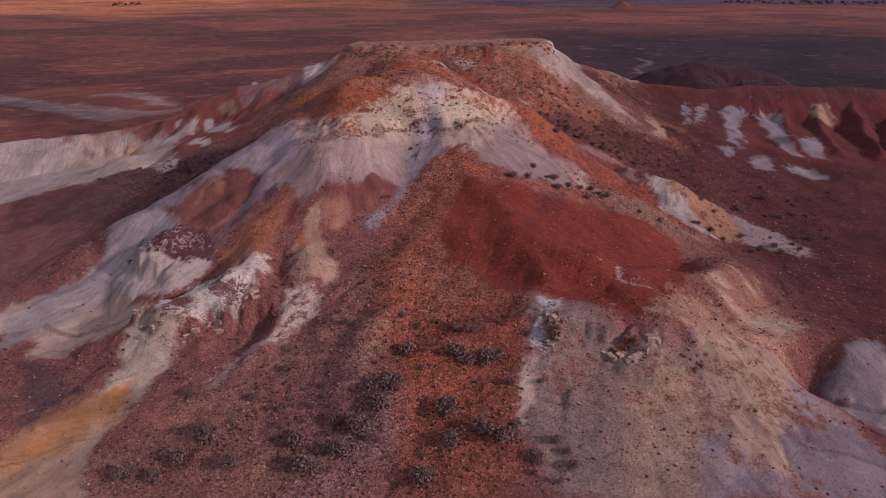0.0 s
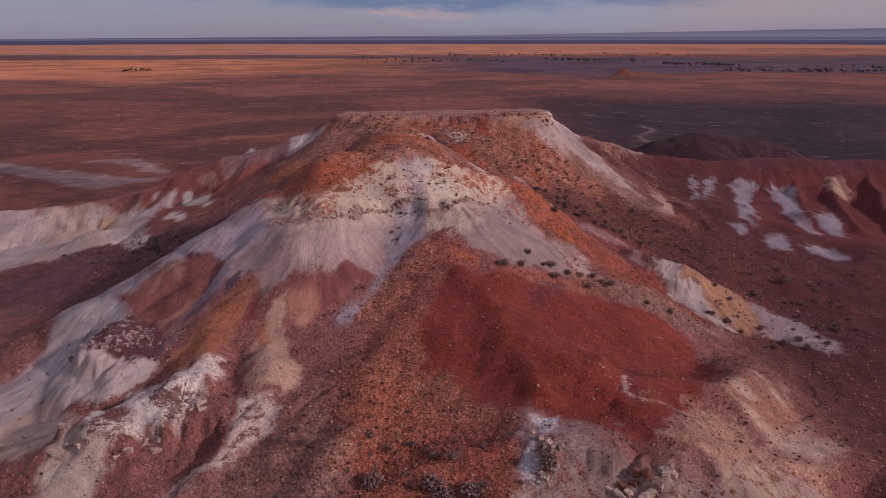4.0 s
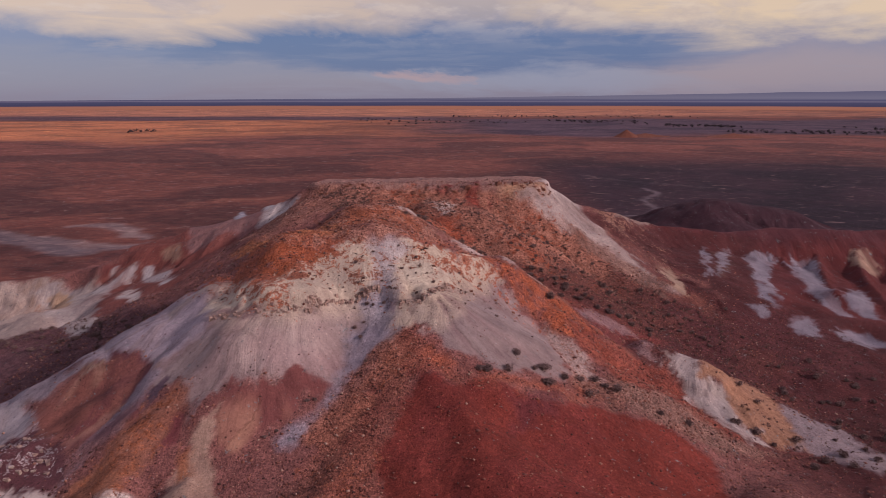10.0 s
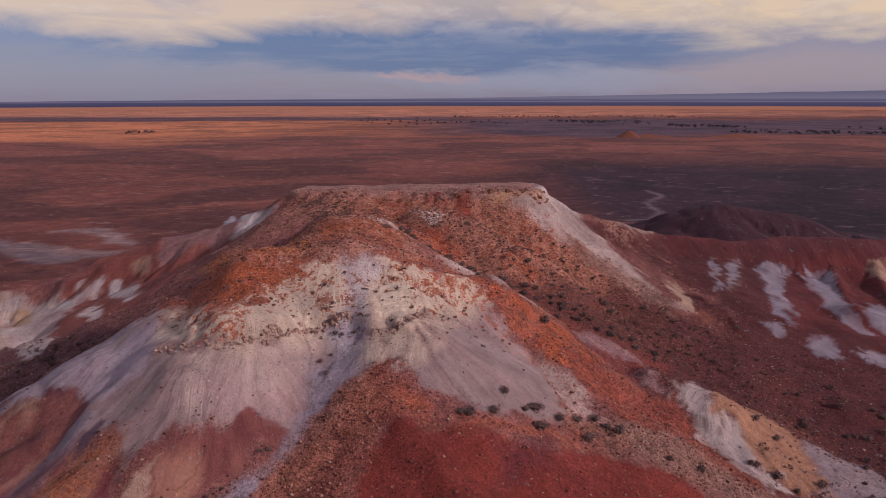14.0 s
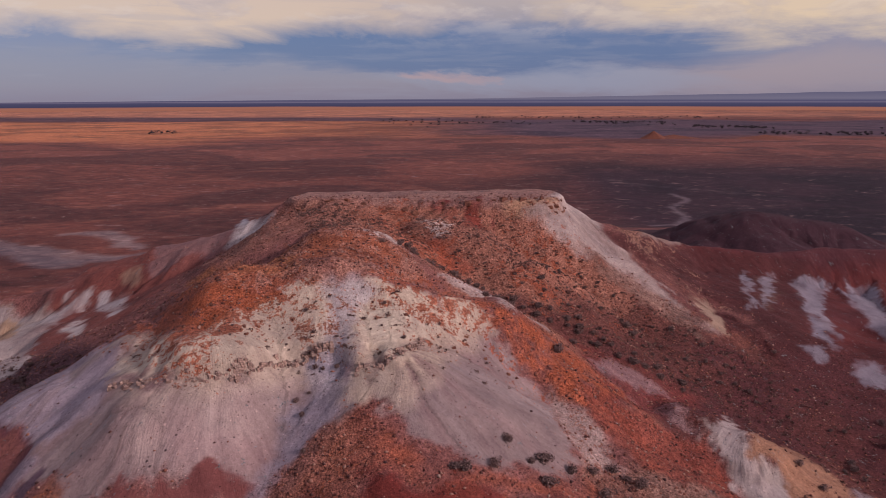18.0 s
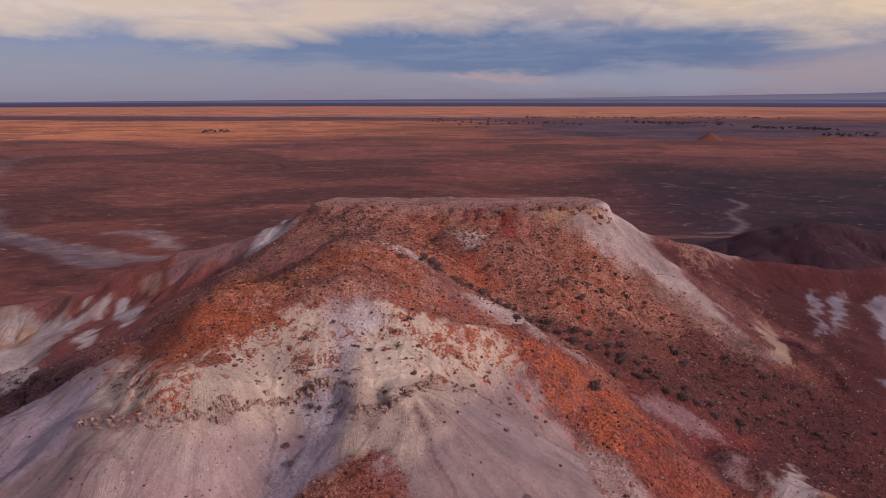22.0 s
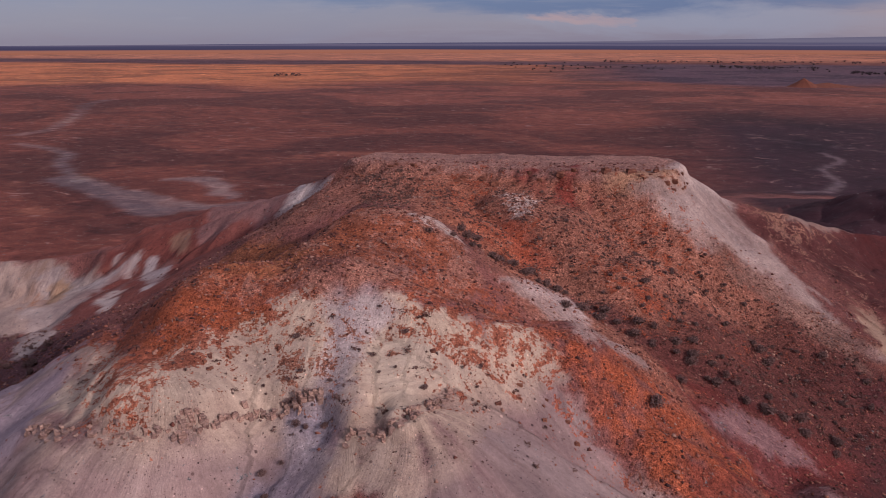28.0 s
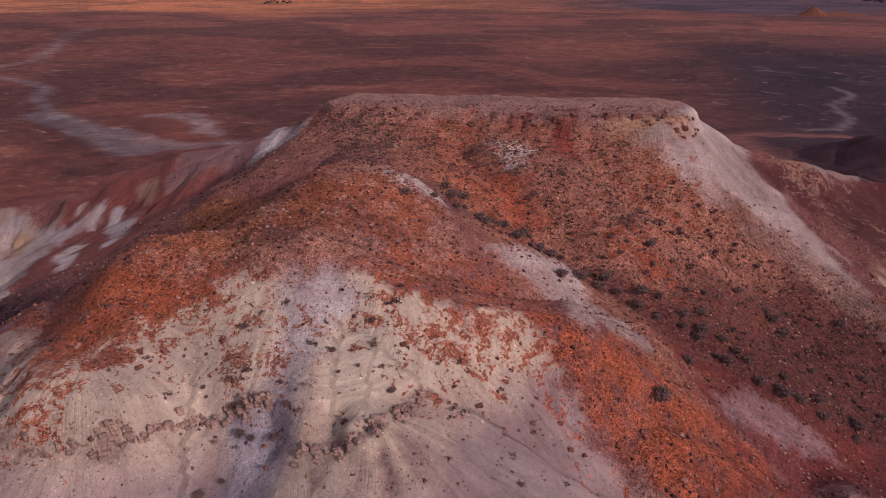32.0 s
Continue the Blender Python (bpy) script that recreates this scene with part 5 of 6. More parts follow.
    # the faces along the left ridge, red beds between white ones
    lay(within(X, Y, [(-64.5, 184.8), (-138.4, 310.4), (-143.1, 296.6), (-145.3, 280.5), (-146.3, 267.9), (-82.5, 177.7), (-88.1, 173.3), (-85, 159.8), (-78.7, 146.8), (-71.1, 147.1), (-63.7, 151.3), (-56.3, 152), (-52.4, 159.7), (-50.3, 173.4)], 1.5, 344) * 0.85, (0.165, 0.052, 0.042), 0.3)
    lay(within(X, Y, [(-106.3, 177.6), (-101.3, 178.5), (-91.3, 176), (-82.6, 170.1), (-81.8, 163.1), (-76, 149.3), (-72.3, 138.5), (-74.7, 137.6)], 1.0, 345) * np.clip(0.85 + 0.4 * run, 0, 1), (0.33, 0.265, 0.245), 0.15)
    lay(within(X, Y, [(-102.1, 175.3), (-96.1, 176.7), (-91.8, 168.9), (-91, 161.2)], 0.8, 346) * 0.8, (0.33, 0.20, 0.12), 0.1)
    lay(within(X, Y, [(-88.7, 173), (-82, 172.3), (-79, 175.2), (-77, 176.5), (-77.1, 173.4), (-79.8, 169.2), (-80.7, 163.9)], 0.7, 347) * np.clip(0.9 + 0.6 * run, 0, 1), (0.38, 0.315, 0.30), 0.05)
    lay(within(X, Y, [(-75.5, 173), (-73, 173.8), (-64.8, 167.6), (-60.5, 155.8), (-62.7, 154)], 0.6, 348) * np.clip(0.9 + 0.6 * run, 0, 1), (0.38, 0.32, 0.31), 0.05)
    lay(within(X, Y, [(-73.9, 156.2), (-73.8, 162.5), (-66.1, 150.1), (-67.8, 148.9)], 0.6, 349), (0.36, 0.29, 0.27), 0.05)
    lay(within(X, Y, [(-71.8, 178), (-66.6, 178.1), (-64.5, 171.8), (-67.5, 171)], 0.8, 350) * 0.85, (0.29, 0.165, 0.115), 0.05)
    lay(within(X, Y, [(-67.6, 185.6), (-124.4, 341.4), (-45.9, 178.4), (-48.9, 176.2), (-55.5, 173.9), (-58.7, 172.5), (-63, 173.6)], 1.0, 351) * 0.85, (0.20, 0.105, 0.10), 0.3)
    lay(within(X, Y, [(-45.3, 178.6), (-116, 386.8), (-117, 408), (-40.3, 176.7), (-43.6, 175.7)], 0.8, 352), (0.44, 0.37, 0.35), 0.3)
    # shade on this flank is put into the soil, to hold it dark in the sun
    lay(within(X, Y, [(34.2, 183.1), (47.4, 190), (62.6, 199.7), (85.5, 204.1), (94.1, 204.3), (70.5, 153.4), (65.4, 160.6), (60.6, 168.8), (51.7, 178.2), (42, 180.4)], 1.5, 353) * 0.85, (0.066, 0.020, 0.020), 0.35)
    strew(within(X, Y, [(40.7, 186.2), (48.3, 188.4), (55.3, 187.2), (61.3, 171), (66.9, 159.6), (60.9, 164.2), (54.1, 171.4), (48.4, 178.9)], 3, 354) * np.clip(0.3 + 0.5 * n1, 0, 0.7), (0.25, 0.13, 0.095))
    lay(within(X, Y, [(47.3, 189.6), (74.8, 257.6), (63, 201.2), (56.7, 197), (48.3, 188.4)], 0.8, 355) * 0.7, (0.27, 0.19, 0.165), 0.3)
    # gullied faces of the right ridge
    lay(within(X, Y, [(73, 193.5), (76.5, 197.1), (68.3, 174.1), (65.7, 170.3)], 0.7, 356) * np.clip(0.85 + 0.6 * run, 0, 1), (0.205, 0.17, 0.195), 0.05)
    lay(within(X, Y, [(77.1, 193.1), (82.8, 198.6), (73.3, 177.7), (69.6, 171.9)], 0.7, 357) * np.clip(0.85 + 0.6 * run, 0, 1), (0.205, 0.17, 0.195), 0.05)
    lay(within(X, Y, [(86.8, 197.7), (91.2, 199.1), (96.8, 199), (89, 186.9), (83.9, 172.7), (82.1, 163.2), (79.8, 166.9), (82.5, 180.8)], 0.7, 358) * np.clip(0.85 + 0.6 * run, 0, 1), (0.205, 0.17, 0.195), 0.05)
    lay(within(X, Y, [(101.6, 198.9), (108.3, 198.3), (103.6, 186.2), (96.7, 168.3), (98.9, 160.1), (93, 158.9), (93.2, 169), (97.9, 186.5)], 0.7, 359) * np.clip(0.85 + 0.6 * run, 0, 1), (0.205, 0.17, 0.195), 0.05)
    lay(within(X, Y, [(106.5, 179.3), (109.8, 178.6), (106.6, 166.9), (102.3, 159.8), (100, 161.9)], 0.7, 360) * 0.85, (0.185, 0.155, 0.18), 0.05)
    lay(within(X, Y, [(71.5, 157.1), (76.9, 159.1), (73.4, 152.7), (71.1, 153)], 0.7, 361) * 0.85, (0.185, 0.155, 0.18), 0.05)
    lay(within(X, Y, [(78.9, 151.3), (83.9, 155.1), (84.5, 150.3), (80.3, 144.6), (77.8, 146.6)], 0.7, 362) * 0.85, (0.185, 0.155, 0.18), 0.05)
    lay(within(X, Y, [(88, 150), (96.8, 150.4), (93.1, 144.6), (87.2, 146.3)], 0.7, 363) * 0.85, (0.185, 0.155, 0.18), 0.05)
    lay(within(X, Y, [(53.3, 168.2), (57.4, 170.4), (56.4, 159.3), (56.6, 155.9), (53.8, 157.4)], 0.7, 364) * np.clip(0.85 + 0.6 * run, 0, 1), (0.28, 0.185, 0.135), 0.05)
    # the same cloud shadow round the hill's foot, as dark soil
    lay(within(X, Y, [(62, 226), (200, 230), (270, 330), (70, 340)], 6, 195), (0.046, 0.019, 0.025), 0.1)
    # creek beds on the plain
    bed = (0.235, 0.150, 0.140)
    for k, (course, wide) in enumerate((([(-400, 489), (-400, 521), (-439, 592), (-531, 729), (-554, 800)], 3.5), ([(-365, 451), (-329, 438), (-299, 418), (-277, 385), (-244, 355), (-214, 337)], 3.0),
                                        ([(-245, 349), (-209, 330), (-178, 311), (-157, 295)], 8.0), ([(-176, 304), (-155, 299), (-142, 307), (-128, 316)], 4.0), ([(-180, 360), (-166, 352), (-152, 337), (-141, 328)], 3.5),
                                        ([(-202, 322), (-190, 327), (-163, 312), (-143, 306)], 4.5), ([(-192, 360), (-176, 365), (-155, 349), (-151, 331)], 3.5))):
        lay(near_line(X, Y, course, wide, 2.2, 109 + k) * 0.85, bed, 0.1)
    lay(near_line(X, Y, [(100, 377), (116, 389), (130, 421), (131, 454), (152, 489), (149, 520)], 2.0, 2.0, 117) * 0.6, (0.20, 0.14, 0.15), 0.1)
    lay(near_line(X, Y, [(121, 608), (144, 566), (173, 544), (199, 520)], 1.5, 2.0, 118) * 0.4, (0.20, 0.13, 0.13), 0.1)
    rubble = rubble * (1 - plain)
    return np.clip(col * 1.0, 0.008, 0.9), np.clip(grit, 0, 1), plain, rubble, rubble_col


def sheet(name, xs, ys, material):
    X, Y = np.meshgrid(xs, ys)
    H, along, away = land(X, Y)
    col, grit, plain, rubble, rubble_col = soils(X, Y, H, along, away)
    n, m = X.shape
    mesh = bpy.data.meshes.new(name)
    mesh.vertices.add(n * m)
    mesh.vertices.foreach_set("co", np.stack([X, Y, H], -1).astype(np.float32).ravel())
    i = np.arange(n * m, dtype=np.int32).reshape(n, m)
    quads = np.stack([i[:-1, :-1], i[:-1, 1:], i[1:, 1:], i[1:, :-1]], -1).reshape(-1)
    count = len(quads) // 4
    mesh.loops.add(len(quads))
    mesh.loops.foreach_set("vertex_index", quads)
    mesh.polygons.add(count)
    mesh.polygons.foreach_set("loop_start", np.arange(0, len(quads), 4, dtype=np.int32))
    mesh.polygons.foreach_set("use_smooth", np.ones(count, dtype=bool))
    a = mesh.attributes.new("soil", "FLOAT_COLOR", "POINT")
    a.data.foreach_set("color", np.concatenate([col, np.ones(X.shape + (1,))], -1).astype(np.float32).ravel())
    mesh.attributes.new("rubble_col", "FLOAT_COLOR", "POINT").data.foreach_set("color", np.concatenate([rubble_col, np.ones(X.shape + (1,))], -1).astype(np.float32).ravel())
    for name_, values in (("grit", grit), ("flat", plain), ("rubble", rubble), ("along", along), ("away", away)):
        mesh.attributes.new(name_, "FLOAT", "POINT").data.foreach_set("value", values.astype(np.float32).ravel())
    mesh.update(calc_edges=True)
    mesh.validate()
    mesh.materials.append(material)
    return new(name, mesh)


def fan(step, growth, reach):
    return np.cumsum(step * growth ** np.arange(1, int(math.log(reach * (growth - 1) / step) / math.log(growth)) + 1))


XS = np.concatenate([-112 - fan(0.6, 1.022, 3600)[::-1], np.arange(-112, -64, 0.6), np.arange(-64, 62, 0.36), np.arange(62, 150, 0.6), 150 + fan(0.6, 1.022, 3600)])
YS = np.concatenate([30 - fan(0.6, 1.15, 900)[::-1], np.arange(30, 124, 0.34), np.arange(124, 212, 0.55), 212 + fan(0.55, 1.019, 4450)])
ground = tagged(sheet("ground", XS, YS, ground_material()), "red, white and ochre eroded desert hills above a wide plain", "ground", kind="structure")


# ---- distance ----
def backdrop_material():
    m = bpy.data.materials.new("far_haze")
    m.use_nodes = True
    nodes, links = tree_of(m)
    at = node(nodes, links, "ShaderNodeNewGeometry").outputs["Position"]
    z = node(nodes, links, "ShaderNodeSeparateXYZ", {0: at}).outputs[2]
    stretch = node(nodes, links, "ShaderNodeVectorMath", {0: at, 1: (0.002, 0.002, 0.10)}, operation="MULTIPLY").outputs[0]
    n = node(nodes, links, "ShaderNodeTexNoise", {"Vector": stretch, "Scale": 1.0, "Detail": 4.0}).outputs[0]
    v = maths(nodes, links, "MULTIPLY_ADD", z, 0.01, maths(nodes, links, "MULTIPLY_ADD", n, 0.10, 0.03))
    # haze of the distance is put into these colours; the strip glows by itself
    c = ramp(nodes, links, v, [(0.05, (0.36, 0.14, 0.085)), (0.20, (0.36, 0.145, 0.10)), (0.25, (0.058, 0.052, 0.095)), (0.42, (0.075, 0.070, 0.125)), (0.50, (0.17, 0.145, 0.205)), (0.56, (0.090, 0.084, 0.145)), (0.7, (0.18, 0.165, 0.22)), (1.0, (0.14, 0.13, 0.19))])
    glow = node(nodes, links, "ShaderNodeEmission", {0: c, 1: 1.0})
    node(nodes, links, "ShaderNodeOutputMaterial", {0: glow.outputs[0]})
    return m


def backdrop():
    bm = bmesh.new()
    rows = []
    for k in range(241):
        a = radians(-58 + 116 * k / 240)
        top = 62 + (68 if a > 0 else 30) * math.degrees(a) / 57 + 7 * max(0, noise.noise((k * 0.13, 3, 0))) * max(0.0, math.sin(a)) * 2
        x, y = 4500 * math.sin(a), 4500 * math.cos(a)
        rows.append((bm.verts.new((x, y, -12)), bm.verts.new((x, y, top))))
    for (a0, a1), (b0, b1) in zip(rows, rows[1:]):
        bm.faces.new((a0, b0, b1, a1))
    mesh = bpy.data.meshes.new("backdrop")
    bm.to_mesh(mesh)
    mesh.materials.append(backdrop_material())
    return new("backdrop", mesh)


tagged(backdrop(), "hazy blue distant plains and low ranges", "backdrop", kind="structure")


# ---- stones ----
def stone_material():
    m, nodes, links, shade = surface("loose_stone", 0.85)
    pick = node(nodes, links, "ShaderNodeNewGeometry").outputs["Random Per Island"]
    c = ramp(nodes, links, pick, [(0.0, (0.050, 0.023, 0.022)), (0.45, (0.145, 0.052, 0.040)), (0.8, (0.26, 0.10, 0.07)), (1.0, (0.33, 0.205, 0.16))])
    links.new(c, shade.inputs["Base Color"])
    return m


def height_at(x, y):
    return land(x, y)[0]


def scatter_stones(name, count, box, seed, small, large, weight):
    """Loose stones as one mesh: uneven eight-sided lumps, more of them where the ground is stony."""
    rng = np.random.default_rng(seed)
    x, y = rng.uniform(box[0], box[1], count * 3), rng.uniform(box[2], box[3], count * 3)
    h, along, away = land(x, y)
    col, grit, plain, rubble, tone = soils(x[None], y[None], h[None], along[None], away[None])
    keep = rng.random(x.shape) < weight(grit[0], x, y, h)
    x, y, h = x[keep][:count], y[keep][:count], h[keep][:count]
    n = len(x)
    r = small + (large - small) * rng.random(n) ** 4
    lump = np.array([(1, 0, 0), (-1, 0, 0), (0, 1, 0), (0, -1, 0), (0, 0, 1), (0, 0, -0.6)], float)
    v = lump[None] * rng.uniform(0.6, 1.25, (n, 6, 1)) + rng.uniform(-0.25, 0.25, (n, 6, 3))
    a = rng.uniform(0, 6.28, n)
    ca, sa = np.cos(a)[:, None], np.sin(a)[:, None]
    v = np.stack([v[..., 0] * ca - v[..., 1] * sa, v[..., 0] * sa + v[..., 1] * ca, v[..., 2] * 0.75], -1) * r[:, None, None]
    v += np.stack([x, y, h + 0.1 * r], -1)[:, None]
    tri = np.array([(0, 2, 4), (2, 1, 4), (1, 3, 4), (3, 0, 4), (2, 0, 5), (1, 2, 5), (3, 1, 5), (0, 3, 5)])
    f = (tri[None] + 6 * np.arange(n)[:, None, None]).reshape(-1, 3)
    mesh = bpy.data.meshes.new(name)
    mesh.vertices.add(n * 6)
    mesh.vertices.foreach_set("co", v.astype(np.float32).ravel())
    mesh.loops.add(len(f) * 3)
    mesh.loops.foreach_set("vertex_index", f.astype(np.int32).ravel())
    mesh.polygons.add(len(f))
    mesh.polygons.foreach_set("loop_start", np.arange(0, len(f) * 3, 3, dtype=np.int32))
    mesh.update(calc_edges=True)
    mesh.materials.append(STONE)
    return new(name, mesh)


STONE = stone_material()
tagged(scatter_stones("stones", 120000, (-80, 80, 30, 180), 5, 0.07, 0.31, lambda g, x, y, h: 0.010 + 0.6 * np.clip(g - 0.25, 0, 1) ** 1.6),
       "dark brown and rusty loose stones strewn over the slopes", "stones", kind="stuff")


# ---- rocks ----
def rock_mesh(seed):
    """A chipped block of bedded rock, one metre long."""
    bm = bmesh.new()
    bmesh.ops.create_cube(bm, size=1.0)
    bmesh.ops.subdivide_edges(bm, edges=bm.edges[:], cuts=2, use_grid_fill=True)
    rng = random.Random(seed)
    for v_ in bm.verts:
        n_ = noise.noise_vector(v_.co * 1.9 + Vector((seed * 3.1, 0, 0)))
        v_.co = v_.co.normalized() * 0.62 * 0.2 + v_.co * 0.8 + n_ * 0.2
        v_.co += Vector((rng.uniform(-0.04, 0.04), rng.uniform(-0.04, 0.04), rng.uniform(-0.04, 0.04)))
    mesh = bpy.data.meshes.new("rock")
    bm.to_mesh(mesh)
    bm.free()
    return mesh


def rock_material(name, base, dark):
    m, nodes, links, shade = surface(name, 0.9)
    at = node(nodes, links, "ShaderNodeNewGeometry").outputs["Position"]
    pick = node(nodes, links, "ShaderNodeObjectInfo").outputs["Random"]
    bed = node(nodes, links, "ShaderNodeVectorMath", {0: at, 1: (0.8, 0.8, 5.0)}, operation="MULTIPLY").outputs[0]
    n_ = node(nodes, links, "ShaderNodeTexNoise", {"Vector": bed, "Scale": 1.2, "Detail": 6.0, "Roughness": 0.65}).outputs[0]
    f_ = node(nodes, links, "ShaderNodeTexNoise", {"Vector": at, "Scale": 5.0, "Detail": 5.0, "Roughness": 0.7}).outputs[0]
    c = mixed(nodes, links, ramp(nodes, links, n_, [(0.38, (0, 0, 0)), (0.62, (1, 1, 1))]), base, dark)
    c = mixed(nodes, links, 1.0, c, ramp(nodes, links, pick, [(0.0, (0.75, 0.75, 0.78)), (1.0, (1.2, 1.15, 1.1))]), "MULTIPLY")
    c = mixed(nodes, links, 1.0, c, ramp(nodes, links, f_, [(0.3, (0.7, 0.7, 0.7)), (0.7, (1.25, 1.25, 1.25))]), "MULTIPLY")
    links.new(c, shade.inputs["Base Color"])
    b_ = node(nodes, links, "ShaderNodeBump", {"Height": f_, "Strength": 0.8, "Distance": 0.15})
    links.new(b_.outputs[0], shade.inputs["Normal"])
    return m


ROCKS = {}
for tone_, base_, dark_ in (("plum", (0.37, 0.25, 0.205), (0.20, 0.12, 0.105)), ("cream", (0.42, 0.33, 0.28), (0.20, 0.12, 0.10)), ("rust", (0.24, 0.105, 0.07), (0.12, 0.045, 0.035))):
    stuff_ = rock_material(tone_ + "_rock", base_, dark_)
    ROCKS[tone_] = []
    for k_ in range(4):
        me_ = rock_mesh(k_ + 10 * len(ROCKS))
        me_.materials.append(stuff_)
        ROCKS[tone_].append(me_)


def rocks_along(line, count, tone_, sizes, label, group, seed, spread=0.28, sunk=0.5, tall=1.0):
    """Separate blocks set along a line on the ground, each sunk a little into it."""
    rng = random.Random(seed)
    spots = []
    for k in range(count):
        f = (k + rng.uniform(-0.3, 0.3)) / max(count - 1, 1) * (len(line) - 1)
        i = min(max(int(f), 0), len(line) - 2)
        turn = math.degrees(math.atan2(line[i + 1][1] - line[i][1], line[i + 1][0] - line[i][0]))
        spots.append((line[i][0] + (line[i + 1][0] - line[i][0]) * (f - i) + rng.gauss(0, spread), line[i][1] + (line[i + 1][1] - line[i][1]) * (f - i) + rng.gauss(0, spread), turn))
    places = np.array(spots)
    for (x, y, turn), z in zip(spots, height_at(places[:, 0], places[:, 1])):
        s = rng.uniform(*sizes)
        rock = new("rock", ROCKS[tone_][rng.randrange(4)])
        rock.matrix_world = pose(x, y, float(z) + s * tall * (0.35 - sunk), rng.uniform(-9, 9), rng.uniform(-9, 9), turn + rng.uniform(-25, 25)) @ Matrix.Diagonal((s * rng.uniform(0.8, 1.3), s * rng.uniform(0.55, 0.8), s * tall * rng.uniform(0.7, 1.1), 1))
        tagged(rock, label, "rock", group)


rocks_along([(-32.6, 97.4), (-29.3, 96.4), (-23, 96.1)], 34, "plum", (0.28, 0.55), "plum-grey fluted rock of a low scarp", "rocks of the knob scarp", 31, 0.35, 0.6, 2.0)
rocks_along([(-23, 96.1), (-18.4, 97.6), (-17, 98.4)], 40, "plum", (0.28, 0.55), "plum-grey fluted rock of a low scarp", "rocks of the knob scarp", 30, 0.3, 0.6, 2.3)
rocks_along([(-17, 98.4), (-14.2, 101.8), (-10.8, 102.7), (-9, 103.1)], 70, "plum", (0.28, 0.52), "plum-brown fluted rock of a low scarp", "rocks of the knob scarp", 32, 0.22, 0.58, 2.8)
rocks_along([(-5.1, 99.7), (-2.6, 100), (-1.4, 101.3), (-0, 104.2), (1.6, 105.9)], 60, "plum", (0.28, 0.6), "plum-brown broken rock at the head of the spur", "rocks of the spur head", 33, 0.35, 0.6, 2.2)
rocks_along([(-53.1, 62.2), (-47.8, 60), (-42.5, 60.8), (-38.1, 64.4), (-35.1, 66.2)], 36, "cream", (0.4, 1.1), "cream and brown bedded rock of a crumbling ledge", "rocks of the left ledge", 35, 0.8)
rocks_along([(-63.7, 87), (-56.1, 80.2), (-51, 80)], 24, "cream", (0.4, 0.9), "cream bedded rock of a bluff", "rocks of the left bluff", 36, 0.7)
rocks_along([(-58.3, 86.5), (-53.3, 85.5), (-48.4, 81.1)], 14, "plum", (0.5, 1.0), "dark plum rock capping a bluff", "rocks of the left bluff", 37, 0.8, 0.6)
rocks_along([(15.5, 49.2), (17.7, 47.3), (20.6, 48.8), (22.3, 50.6)], 14, "cream", (0.6, 1.3), "pale bedded rock under a red ledge", "rocks of the front ledge", 38, 0.4)
rocks_along([(16.6, 49.8), (19.3, 49.4)], 6, "rust", (0.6, 1.0), "rusty slab on top of a ledge", "rocks of the front ledge", 39, 0.4, 0.45)
rocks_along([(25.1, 48.8), (26.5, 47.1), (28.1, 49.1)], 8, "rust", (0.4, 0.8), "rusty broken rock at a cliff edge", "rocks of the front ledge", 40, 0.4)
rocks_along([(7.8, 56.2), (8.6, 52.9), (7.3, 50.7)], 16, "cream", (0.4, 1.0), "pale boulder on a white talus streak", "boulders of the talus", 41, 0.7)
rocks_along([(-30, 172), (-15, 171.8), (-0, 172.5), (14, 171), (24, 173)], 22, "rust", (0.6, 1.3), "brown cap rock at the mesa edge", "cap rocks of the mesa", 42, 0.8, 0.4)
rocks_along([(20, 171), (25, 172), (27, 176)], 16, "rust", (0.4, 0.8), "tan cap rock at the mesa corner", "cap rocks of the mesa", 43, 0.5, 0.7)
rocks_along([(-23.7, 105.7), (-19.6, 102.8), (-16.1, 107)], 14, "rust", (0.2, 0.45), "rusty boulder lying on white clay", "boulders of the knob", 44, 1.6, 0.3)
rocks_along([(-0, 109), (6, 111.3), (11, 111.9)], 18, "rust", (0.2, 0.45), "rusty boulder lying on white clay", "boulders of the knob", 45, 1.8, 0.3)


# ---- shrubs ----
def leaf_material(name, low, high):
    m, nodes, links, shade = surface(name, 0.9)
    pick = node(nodes, links, "ShaderNodeNewGeometry").outputs["Random Per Island"]
    links.new(ramp(nodes, links, pick, [(0.0, low), (1.0, high)]), shade.inputs["Base Color"])
    return m


LEAF = leaf_material("dry_leaf", (0.098, 0.057, 0.055), (0.20, 0.123, 0.110))
TWIG = leaf_material("twig", (0.05, 0.035, 0.03), (0.09, 0.065, 0.055))


def quads_mesh(name, corners, material):
    """One mesh of loose four-cornered leaves or twigs; corners: n x 4 x 3."""
    mesh = bpy.data.meshes.new(name)
    n = len(corners)
    mesh.from_pydata(corners.reshape(-1, 3).tolist(), [], np.arange(n * 4).reshape(n, 4).tolist())
    mesh.materials.append(material)
    return mesh


